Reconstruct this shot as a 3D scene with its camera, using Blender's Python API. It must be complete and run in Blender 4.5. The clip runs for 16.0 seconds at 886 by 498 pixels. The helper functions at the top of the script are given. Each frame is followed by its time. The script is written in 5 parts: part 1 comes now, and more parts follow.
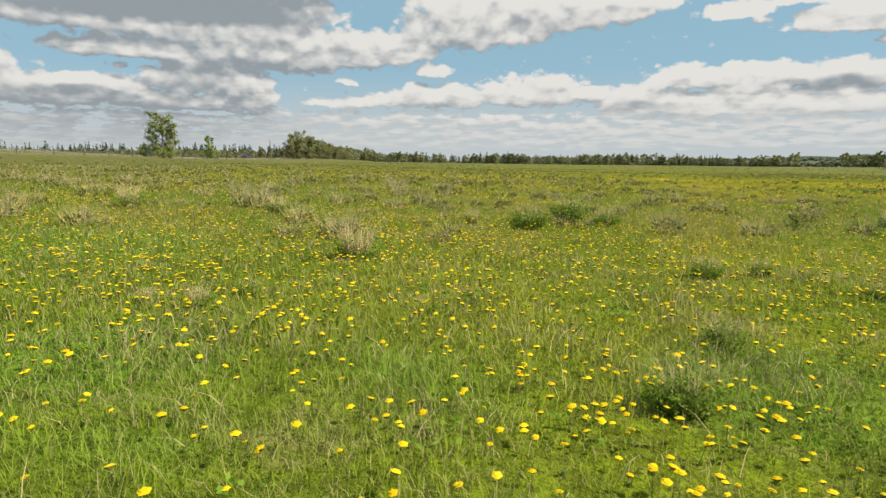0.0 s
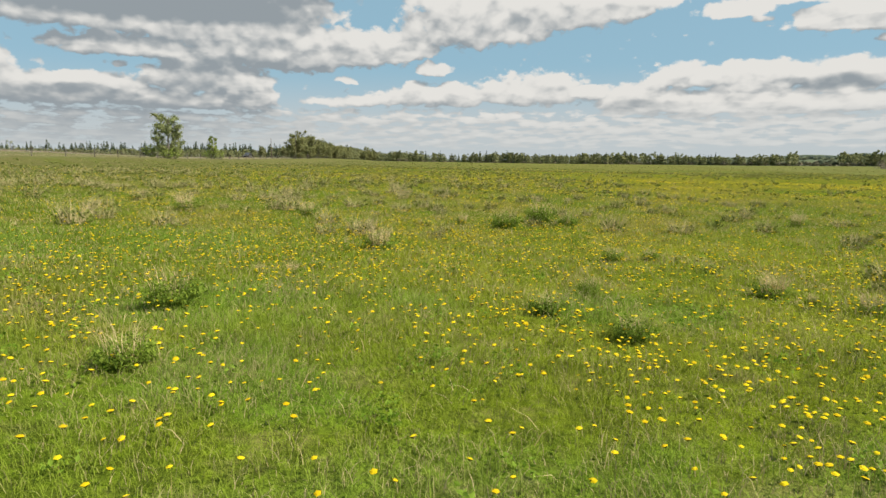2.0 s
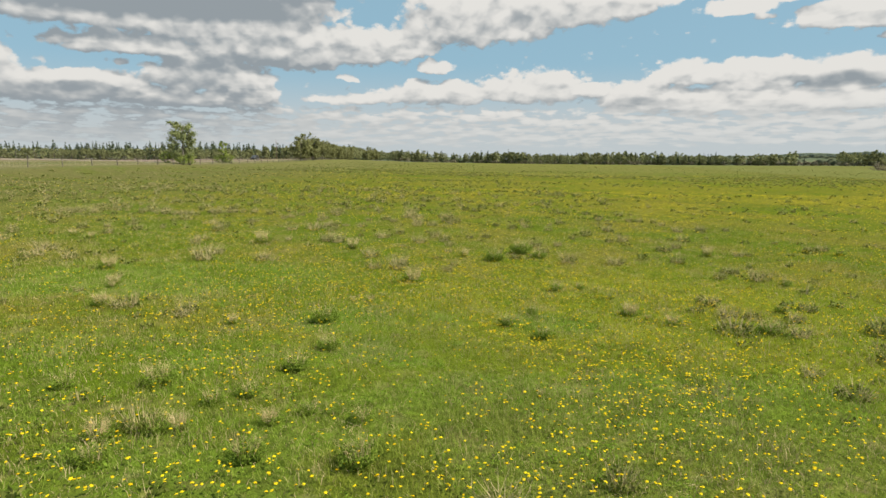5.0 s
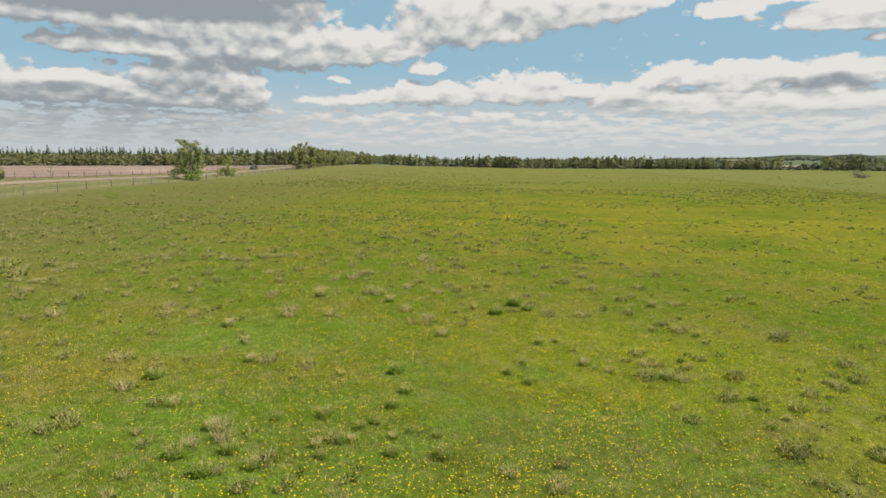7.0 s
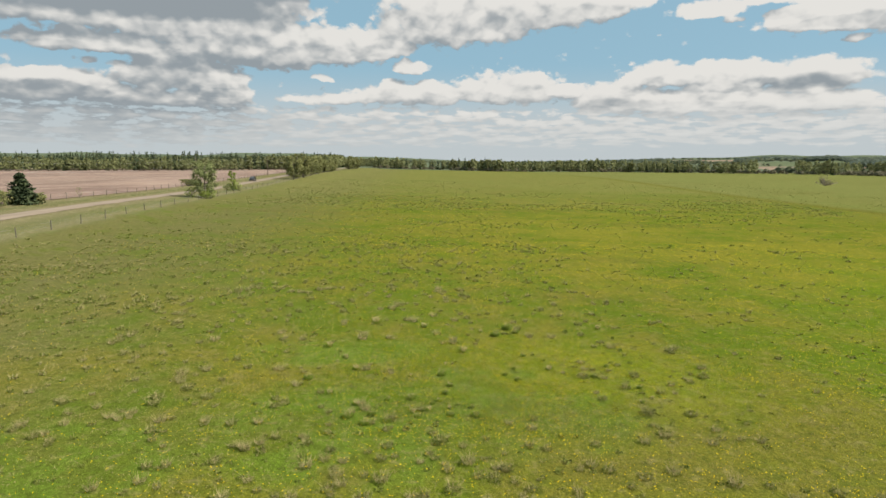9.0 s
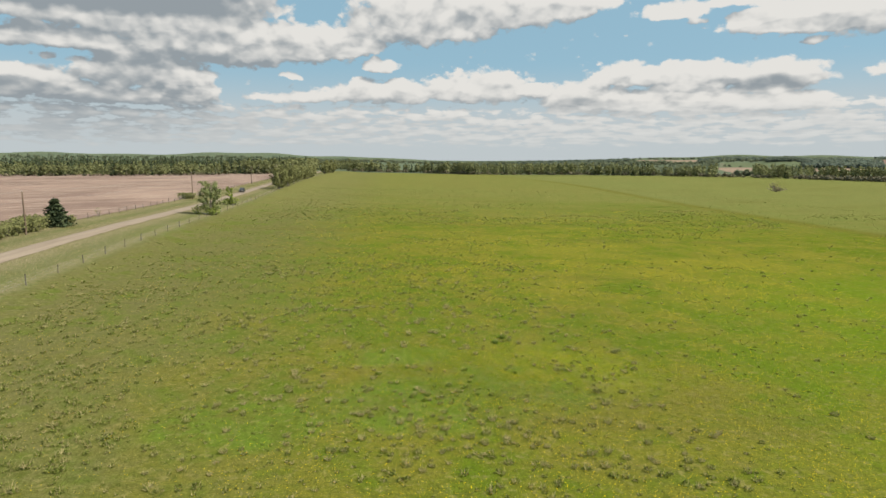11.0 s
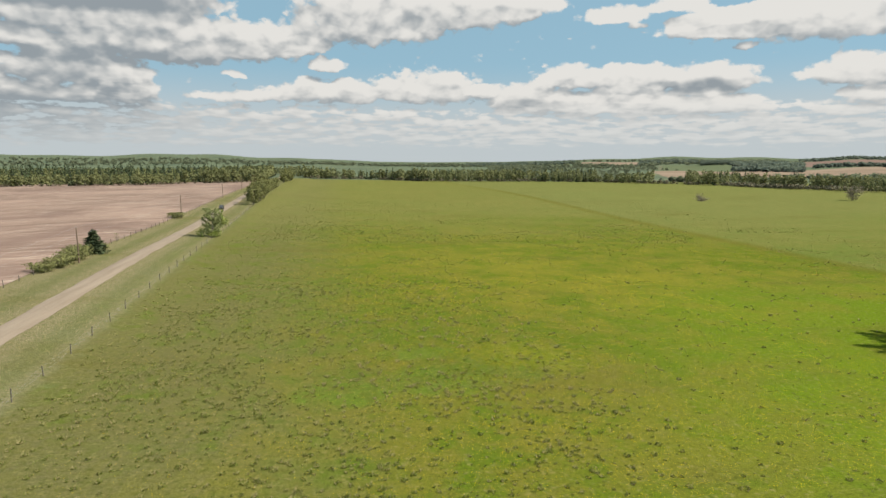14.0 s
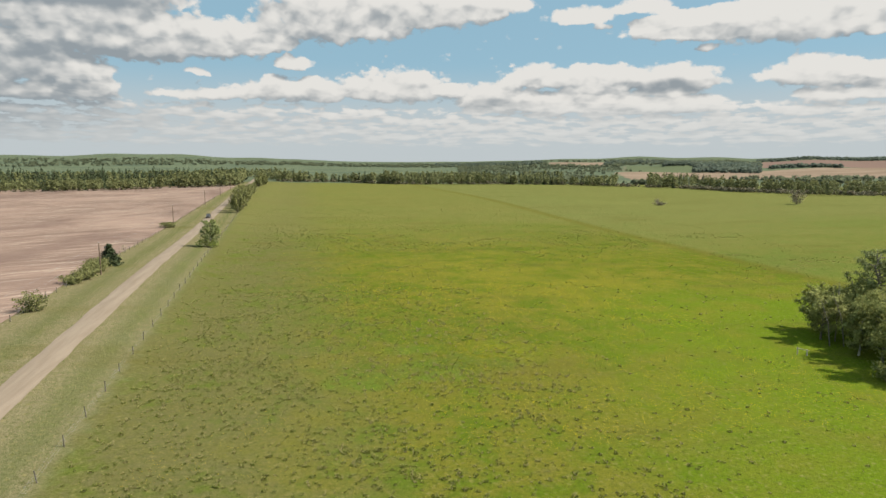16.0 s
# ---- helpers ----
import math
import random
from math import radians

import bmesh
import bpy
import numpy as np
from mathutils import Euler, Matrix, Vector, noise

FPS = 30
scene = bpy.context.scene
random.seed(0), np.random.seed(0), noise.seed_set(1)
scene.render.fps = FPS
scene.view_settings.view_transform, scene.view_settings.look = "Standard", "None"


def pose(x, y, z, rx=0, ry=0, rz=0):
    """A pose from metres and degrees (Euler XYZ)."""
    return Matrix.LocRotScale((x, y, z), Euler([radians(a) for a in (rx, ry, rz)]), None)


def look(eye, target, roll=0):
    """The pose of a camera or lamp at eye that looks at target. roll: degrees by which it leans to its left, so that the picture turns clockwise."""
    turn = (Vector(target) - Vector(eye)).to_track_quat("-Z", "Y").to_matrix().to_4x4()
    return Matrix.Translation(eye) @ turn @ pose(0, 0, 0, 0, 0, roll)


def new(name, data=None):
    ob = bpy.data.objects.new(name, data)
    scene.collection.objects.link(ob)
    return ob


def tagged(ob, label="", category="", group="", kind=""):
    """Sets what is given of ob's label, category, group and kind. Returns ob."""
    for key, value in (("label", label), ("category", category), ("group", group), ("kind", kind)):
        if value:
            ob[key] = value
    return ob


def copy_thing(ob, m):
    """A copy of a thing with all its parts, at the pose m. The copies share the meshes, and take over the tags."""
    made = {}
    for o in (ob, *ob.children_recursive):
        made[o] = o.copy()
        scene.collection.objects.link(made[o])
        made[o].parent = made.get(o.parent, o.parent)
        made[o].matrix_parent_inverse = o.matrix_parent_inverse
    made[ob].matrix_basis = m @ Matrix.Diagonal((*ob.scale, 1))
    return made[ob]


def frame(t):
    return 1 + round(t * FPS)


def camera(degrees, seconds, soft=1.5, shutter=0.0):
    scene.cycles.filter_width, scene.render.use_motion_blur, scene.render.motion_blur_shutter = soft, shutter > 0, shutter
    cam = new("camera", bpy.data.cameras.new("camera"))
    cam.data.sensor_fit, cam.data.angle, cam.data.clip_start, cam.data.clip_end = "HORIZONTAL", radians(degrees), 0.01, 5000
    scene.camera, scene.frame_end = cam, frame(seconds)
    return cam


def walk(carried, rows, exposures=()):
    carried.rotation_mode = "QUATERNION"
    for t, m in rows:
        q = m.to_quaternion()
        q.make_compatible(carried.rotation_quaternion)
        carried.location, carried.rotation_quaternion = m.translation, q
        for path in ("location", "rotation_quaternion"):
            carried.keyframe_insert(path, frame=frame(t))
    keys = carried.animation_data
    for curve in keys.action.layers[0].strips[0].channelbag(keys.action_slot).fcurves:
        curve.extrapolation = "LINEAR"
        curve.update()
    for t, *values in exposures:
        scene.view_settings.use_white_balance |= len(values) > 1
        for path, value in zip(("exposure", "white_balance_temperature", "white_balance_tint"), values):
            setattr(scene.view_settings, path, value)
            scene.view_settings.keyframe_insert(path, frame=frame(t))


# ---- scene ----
cam = camera(72.6, 16.0)
# seconds, x, y, z, heading and tilt in degrees: a drone that backs away and climbs
PATH = [
    (0, -0.000, -0.000, 0.907, 0.006, -8.003),
    (0.5, 0.026, -0.602, 0.960, 0.020, -8.036),
    (1, 0.073, -1.252, 1.013, 0.003, -8.048),
    (1.5, 0.092, -1.926, 1.089, -0.020, -8.068),
    (2, 0.066, -2.602, 1.199, -0.026, -8.124),
    (2.5, 0.021, -3.283, 1.327, -0.016, -8.154),
    (3, -0.025, -4.024, 1.489, -0.024, -8.163),
    (3.5, -0.106, -4.834, 1.700, -0.053, -8.161),
    (4, -0.166, -5.701, 1.938, -0.026, -8.229),
    (4.5, -0.162, -6.599, 2.252, 0.063, -8.306),
    (5, -0.130, -7.521, 2.682, 0.117, -8.317),
    (5.5, -0.156, -8.543, 3.244, 0.060, -8.263),
    (6, -0.319, -9.790, 3.935, -0.131, -8.196),
    (6.5, -0.637, -11.404, 4.746, -0.416, -8.174),
    (7, -1.030, -13.473, 5.677, -0.704, -8.214),
    (7.5, -1.439, -15.957, 6.723, -0.991, -8.243),
    (8, -1.901, -18.804, 7.794, -1.310, -8.259),
    (8.5, -2.443, -21.909, 8.931, -1.691, -8.265),
    (9, -3.064, -25.213, 10.077, -2.147, -8.285),
    (9.5, -3.818, -28.624, 11.223, -2.674, -8.329),
    (10, -4.754, -32.115, 12.441, -3.285, -8.384),
    (10.5, -5.896, -35.666, 13.739, -4.024, -8.415),
    (11, -7.230, -39.271, 15.083, -4.916, -8.397),
    (11.5, -8.678, -42.959, 16.440, -5.897, -8.344),
    (12, -10.102, -46.811, 17.794, -6.780, -8.319),
    (12.5, -11.477, -50.848, 19.094, -7.497, -8.332),
    (13, -12.902, -55.002, 20.367, -8.253, -8.348),
    (13.5, -14.379, -59.205, 21.672, -9.026, -8.360),
    (14, -15.841, -63.366, 22.957, -9.736, -8.371),
    (14.5, -17.295, -67.496, 24.247, -10.410, -8.400),
    (15, -18.817, -71.701, 25.638, -11.172, -8.396),
    (15.5, -20.388, -75.753, 26.969, -11.961, -8.412),
    (16, -21.903, -79.419, 28.007, -12.680, -8.452),
]
walk(cam, [(t, pose(x, y, z, 90 + tilt, 0, yaw)) for t, x, y, z, yaw, tilt in PATH])

# ---------------------------------------------------------------- light
scene.view_settings.exposure = 0.55
SUN_AZ, SUN_EL = 98.0, 46.0  # degrees from +y towards +x, and above the horizon

sun = new("sun", bpy.data.lights.new("sun", "SUN"))
sun.data.energy, sun.data.angle, sun.data.color = 4.6, radians(0.6), (1.0, 0.92, 0.80)
sun.matrix_world = look((60, -20, 60), (60 - math.sin(radians(SUN_AZ)) * math.cos(radians(SUN_EL)), -20 - math.cos(radians(SUN_AZ)) * math.cos(radians(SUN_EL)), 60 - math.sin(radians(SUN_EL))))


class Nodes:
    """Short ways to wire a node tree."""

    def __init__(self, tree):
        self.tree = tree
        tree.nodes.clear()

    def add(self, kind, **settings):
        node = self.tree.nodes.new(kind)
        for key, value in settings.items():
            setattr(node, key, value)
        return node

    def put(self, socket, value):
        if hasattr(value, "links"):
            self.tree.links.new(value, socket)
        elif value is not None:
            socket.default_value = value

    def math(self, operation, a, b=None, c=None, clamp=False):
        node = self.add("ShaderNodeMath", operation=operation, use_clamp=clamp)
        for socket, value in zip(node.inputs, (a, b, c)):
            self.put(socket, value)
        return node.outputs[0]

    def vec(self, operation, a, b=None, c=None):
        node = self.add("ShaderNodeVectorMath", operation=operation)
        for socket, value in zip(node.inputs, (a, b, c)):
            self.put(socket, value)
        return node.outputs["Value"] if operation in ("DOT_PRODUCT", "LENGTH") else node.outputs[0]

    def step(self, value, low, high, to_low=0.0, to_high=1.0):
        node = self.add("ShaderNodeMapRange", interpolation_type="SMOOTHSTEP")
        for socket, v in zip(node.inputs, (value, low, high, to_low, to_high)):
            self.put(socket, v)
        return node.outputs[0]

    def noise(self, vector, scale, detail=4.0, rough=0.55, distortion=0.0):
        node = self.add("ShaderNodeTexNoise")
        self.put(node.inputs["Vector"], vector)
        for key, v in (("Scale", scale), ("Detail", detail), ("Roughness", rough), ("Distortion", distortion)):
            self.put(node.inputs[key], v)
        return node.outputs["Fac"]

    def mix(self, factor, a, b, blend="MIX"):
        node = self.add("ShaderNodeMix", data_type="RGBA", blend_type=blend)
        self.put(node.inputs[0], factor)
        for socket, v in ((node.inputs[6], a), (node.inputs[7], b)):
            self.put(socket, (*v, 1) if isinstance(v, tuple) and len(v) == 3 else v)
        return node.outputs[2]

    def join(self, x, y, z=0.0):
        node = self.add("ShaderNodeCombineXYZ")
        for socket, v in zip(node.inputs, (x, y, z)):
            self.put(socket, v)
        return node.outputs[0]


def build_sky():
    world = bpy.data.worlds.new("sky")
    scene.world = world
    world.use_nodes = True
    n = Nodes(world.node_tree)
    sky = n.add("ShaderNodeTexSky", sky_type="NISHITA", sun_disc=False, sun_elevation=radians(SUN_EL), sun_rotation=radians(SUN_AZ),
                altitude=700.0, air_density=1.0, dust_density=0.6, ozone_density=1.6)
    way = n.add("ShaderNodeTexCoord").outputs["Generated"]
    split = n.add("ShaderNodeSeparateXYZ")
    n.put(split.inputs[0], way)
    deg = 180 / math.pi
    az = n.math("MULTIPLY", n.math("ARCTAN2", split.outputs[0], split.outputs[1]), deg)
    el = n.math("MULTIPLY", n.math("ARCSINE", split.outputs[2]), deg)
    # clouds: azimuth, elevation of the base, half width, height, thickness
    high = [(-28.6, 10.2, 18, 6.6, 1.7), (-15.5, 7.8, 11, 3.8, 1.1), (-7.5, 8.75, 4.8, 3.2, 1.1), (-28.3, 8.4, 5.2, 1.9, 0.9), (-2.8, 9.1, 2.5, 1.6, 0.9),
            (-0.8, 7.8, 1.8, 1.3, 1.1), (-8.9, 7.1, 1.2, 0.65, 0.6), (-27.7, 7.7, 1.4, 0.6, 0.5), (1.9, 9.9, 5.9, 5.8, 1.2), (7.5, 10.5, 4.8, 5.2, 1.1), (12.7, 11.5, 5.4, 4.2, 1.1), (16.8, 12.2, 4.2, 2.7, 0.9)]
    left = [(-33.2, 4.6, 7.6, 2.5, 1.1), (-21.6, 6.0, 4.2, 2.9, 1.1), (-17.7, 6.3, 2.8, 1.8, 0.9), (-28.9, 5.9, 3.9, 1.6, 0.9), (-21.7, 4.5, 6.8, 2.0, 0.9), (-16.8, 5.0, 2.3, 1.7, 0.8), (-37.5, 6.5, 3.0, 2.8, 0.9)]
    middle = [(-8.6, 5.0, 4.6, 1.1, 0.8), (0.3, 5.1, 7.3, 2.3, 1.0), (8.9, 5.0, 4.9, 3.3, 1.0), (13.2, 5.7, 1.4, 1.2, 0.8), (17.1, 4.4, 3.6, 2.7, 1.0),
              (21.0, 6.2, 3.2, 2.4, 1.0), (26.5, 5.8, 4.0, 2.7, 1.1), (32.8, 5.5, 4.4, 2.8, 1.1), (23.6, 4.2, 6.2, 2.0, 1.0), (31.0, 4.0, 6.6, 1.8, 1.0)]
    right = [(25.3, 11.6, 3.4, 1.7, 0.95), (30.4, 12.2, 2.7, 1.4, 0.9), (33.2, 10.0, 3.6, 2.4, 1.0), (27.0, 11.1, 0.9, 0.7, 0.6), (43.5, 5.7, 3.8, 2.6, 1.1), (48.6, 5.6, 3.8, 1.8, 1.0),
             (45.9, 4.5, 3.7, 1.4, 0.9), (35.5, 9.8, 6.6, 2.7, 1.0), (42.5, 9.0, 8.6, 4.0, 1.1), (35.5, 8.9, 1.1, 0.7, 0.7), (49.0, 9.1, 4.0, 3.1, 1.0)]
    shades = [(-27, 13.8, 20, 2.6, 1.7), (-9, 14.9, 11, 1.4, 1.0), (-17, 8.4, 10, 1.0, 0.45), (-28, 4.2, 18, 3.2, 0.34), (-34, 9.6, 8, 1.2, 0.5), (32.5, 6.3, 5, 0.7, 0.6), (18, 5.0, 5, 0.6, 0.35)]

    def rows_at(az, fine):
        return n.join(n.math("MULTIPLY", az, 0.42), n.math("MULTIPLY", fine, 1.5))

    def clouds_at(az, el, detail=8.0):
        """How dense the cloud is that way, and how far the zone of low flat rows reaches."""
        # coordinates that grow finer towards the horizon
        fine = n.math("ADD", n.math("MULTIPLY", el, 0.62), n.math("MULTIPLY", n.math("LOGARITHM", n.math("MAXIMUM", n.math("ADD", el, 1.2), 0.3), 2.718), 3.2))
        grain = n.join(n.math("MULTIPLY", az, 0.66), fine)
        wob = n.math("SUBTRACT", n.noise(grain, 0.7, 3.0), 0.5)
        warped = n.vec("ADD", n.join(az, el), n.join(n.math("MULTIPLY", wob, 2.2), n.math("MULTIPLY", wob, -0.9)))
        cover = 0.0
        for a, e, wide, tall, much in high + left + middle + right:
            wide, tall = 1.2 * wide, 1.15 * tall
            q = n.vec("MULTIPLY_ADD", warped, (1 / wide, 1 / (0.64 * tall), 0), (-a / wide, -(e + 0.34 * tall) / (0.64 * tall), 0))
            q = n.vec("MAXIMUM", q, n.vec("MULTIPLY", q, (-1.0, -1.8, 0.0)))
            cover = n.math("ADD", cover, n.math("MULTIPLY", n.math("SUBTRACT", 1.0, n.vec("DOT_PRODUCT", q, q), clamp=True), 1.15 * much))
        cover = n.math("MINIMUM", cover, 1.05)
        # away from the view the same broken cumulus goes on
        out = n.math("MAXIMUM", n.step(n.math("ABSOLUTE", n.math("SUBTRACT", az, 5.0)), 46.0, 58.0), n.step(el, 15.0, 19.0))
        cover = n.math("ADD", n.math("MULTIPLY", cover, n.math("SUBTRACT", 1.0, out)), n.math("MULTIPLY", n.math("MULTIPLY", broad, 0.8), out))
        cells = n.add("ShaderNodeTexVoronoi", feature="SMOOTH_F1")
        n.put(cells.inputs["Vector"], n.vec("ADD", grain, n.join(n.noise(grain, 1.7, detail / 2), n.noise(n.vec("ADD", grain, (7.0, 3.0, 0.0)), 1.7, detail / 2))))
        cells.inputs["Scale"].default_value, cells.inputs["Smoothness"].default_value = 0.95, 0.35
        cells.inputs["Detail"].default_value, cells.inputs["Roughness"].default_value = detail / 4, 0.5
        puffs = n.math("ADD", n.math("MULTIPLY", n.noise(grain, 0.75, detail, 0.56, 0.1), 0.62), n.math("MULTIPLY", n.math("SUBTRACT", 0.95, cells.outputs["Distance"]), 0.38))
        body = n.math("ADD", n.math("MULTIPLY", cover, 1.35), n.math("MULTIPLY", n.math("SUBTRACT", puffs, 0.44), n.step(el, 1.5, 7.0, 1.4, 2.4)))
        # rows of small flat clouds low over the horizon
        zone = n.math("MULTIPLY", n.step(el, 5.6, 4.0), n.step(el, 0.6, 2.0))
        body = n.math("ADD", body, n.math("MULTIPLY", zone, n.step(n.noise(rows_at(az, fine), 1.0, detail * 0.75, 0.55), 0.32, 0.60, 0.10, 0.95)))
        return body, zone, fine

    broad = n.step(n.noise(n.vec("MULTIPLY", way, (3.0, 3.0, 7.0)), 1.0, 2.0), 0.42, 0.62)
    body, low_zone, fine = clouds_at(az, el)
    here, _, _ = clouds_at(az, el, 1.6)
    above, _, _ = clouds_at(n.math("ADD", az, 0.25), n.math("MULTIPLY_ADD", n.math("MAXIMUM", el, 0.0), 0.09, n.math("ADD", el, 0.30)), 1.6)
    cloud = n.step(body, 0.06, 0.56)
    relief = n.math("SUBTRACT", n.math("MULTIPLY_ADD", n.math("MINIMUM", body, 1.7), 0.12, n.math("MULTIPLY", n.math("MINIMUM", here, 1.7), 0.88)), n.math("MINIMUM", above, 1.7))
    dark = 0.0
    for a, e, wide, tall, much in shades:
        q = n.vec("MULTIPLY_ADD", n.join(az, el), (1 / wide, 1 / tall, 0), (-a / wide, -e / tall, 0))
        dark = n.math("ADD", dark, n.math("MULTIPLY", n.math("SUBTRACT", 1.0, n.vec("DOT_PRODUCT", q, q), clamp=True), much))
    bright = n.math("ADD", n.step(az, -30.0, 24.0, 0.58, 0.74), n.math("MULTIPLY", relief, n.step(el, 3.0, 6.5, 0.14, 0.40)))
    bright = n.math("SUBTRACT", bright, n.math("MULTIPLY", n.math("MINIMUM", n.math("MULTIPLY", dark, n.math("MULTIPLY_ADD", n.noise(n.join(n.math("MULTIPLY", az, 0.5), fine), 0.5, 4.0), 0.6, 0.75)), 1.0), 0.58))
    bright = n.math("MINIMUM", n.math("MAXIMUM", bright, 0.26), 1.0)
    grey = n.mix(n.step(bright, 0.2, 0.95), (2.80, 3.15, 3.40), (7.7, 7.5, 7.1))
    blue = n.mix(0.8, sky.outputs[0], (3.0, 5.0, 6.1))
    blue = n.mix(n.step(el, 9.0, 2.5, 0.0, 0.92), blue, (5.2, 5.6, 5.75))
    final = n.mix(n.math("MULTIPLY", cloud, n.step(el, 0.5, 5.5, 0.45, 0.97)), blue, grey)
    ground = n.mix(n.step(el, -1.5, -0.2), (0.9, 1.0, 0.5), final)
    back = n.add("ShaderNodeBackground")
    n.put(back.inputs["Color"], ground)
    back.inputs["Strength"].default_value = 0.07
    end = n.add("ShaderNodeOutputWorld")
    n.put(end.inputs[0], back.outputs[0])


build_sky()

# ---------------------------------------------------------------- the lie of the land


def sigmoid(v):
    return 1 / (1 + np.exp(-np.clip(v, -60, 60)))


def smooth(v, a, b):
    q = np.clip((v - a) / (b - a), 0, 1)
    return q * q * (3 - 2 * q)


def ground_z(x, y):
    """Height of the land: a field that falls gently to the east, a low bank along the lane, and wooded hills far off."""
    x, y = np.asarray(x, float), np.asarray(y, float)
    z = np.where(x < 0, -2.6 * np.tanh(x / 112), -2.2 * np.tanh(x / 95))
    z = z + (1.1 + 0.55 * np.exp(-(((y - 65) / 45) ** 2))) * sigmoid((-x - 47.5) / 3.2) * smooth(y, -120, 20) * (1 - smooth(-x, 78, 150))
    z = z + (2.1 * smooth(y, 130, 330) - 1.5 * smooth(y, 360, 560)) * np.exp(-(((x - 110) / 220) ** 2))
    z = z - 2.5 * np.exp(-(((x - 222) / 46) ** 2) - ((y - 305) / 55) ** 2)
    far = np.hypot(x, y + 80)
    az = np.degrees(np.arctan2(x, y + 80))
    rise = 42 * smooth(-az, -8, 14) + 9 + 21 * smooth(az, 14, 30)
    roll = 1 + 0.12 * np.sin(az * 0.42 + 1) + 0.07 * np.sin(az * 1.07 + 2.0 + far / 900)
    z = z + rise * roll * smooth(far, 2000, 4100)
    z = z + 2.5 * np.sin(far / 260 + az / 7) * smooth(far, 900, 1700)
    z = z + 9 * smooth(az, 13, 26) * smooth(far, 1250, 2000) * (1 + 0.3 * np.sin(az * 0.9))
    # a flat-topped wooded rise on the skyline
    z = z + 14 * np.exp(-(((az - 33.2) / 1.5) ** 4)) * smooth(far, 1650, 1850) * (1 - smooth(far, 2000, 2400))
    return z


def lane_x(y):
    return -55.25 - 0.0425 * np.asarray(y, float)


def fence_x(y):
    return -45.75 - 0.038 * np.asarray(y, float)


def edge_x(y):
    return -68.2 - 0.036 * np.asarray(y, float)


# ---------------------------------------------------------------- materials


def material(name):
    m = bpy.data.materials.new(name)
    m.use_nodes = True
    n = Nodes(m.node_tree)
    end = n.add("ShaderNodeOutputMaterial")
    return m, n, end


def surface(n, end, colour, rough=0.8, bump=None, bump_strength=0.4, bump_distance=0.05, through_light=0.0, metal=0.0, gloss=0.25, upward=0.0):
    p = n.add("ShaderNodeBsdfPrincipled")
    n.put(p.inputs["Base Color"], (*colour, 1) if isinstance(colour, tuple) else colour)
    n.put(p.inputs["Roughness"], rough)
    p.inputs["Metallic"].default_value = metal
    p.inputs["Specular IOR Level"].default_value = gloss
    if bump is not None:
        b = n.add("ShaderNodeBump")
        b.inputs["Strength"].default_value, b.inputs["Distance"].default_value = bump_strength, bump_distance
        n.put(b.inputs["Height"], bump)
        n.put(p.inputs["Normal"], b.outputs[0])
    if upward:
        soft_normal = n.vec("NORMALIZE", n.vec("ADD", n.vec("MULTIPLY", n.add("ShaderNodeNewGeometry").outputs["Normal"], (1 - upward,) * 3), (0.0, 0.0, upward)))
        n.put(p.inputs["Normal"], soft_normal)
    shader = p.outputs[0]
    if through_light:
        t = n.add("ShaderNodeBsdfTranslucent")
        n.put(t.inputs[0], (*colour, 1) if isinstance(colour, tuple) else colour)
        m = n.add("ShaderNodeMixShader")
        m.inputs[0].default_value = through_light
        n.put(m.inputs[1], shader)
        n.put(m.inputs[2], t.outputs[0])
        shader = m.outputs[0]
    n.put(end.inputs[0], shader)


def position(n):
    return n.add("ShaderNodeNewGeometry").outputs["Position"]


def island(n):
    return n.add("ShaderNodeNewGeometry").outputs["Random Per Island"]


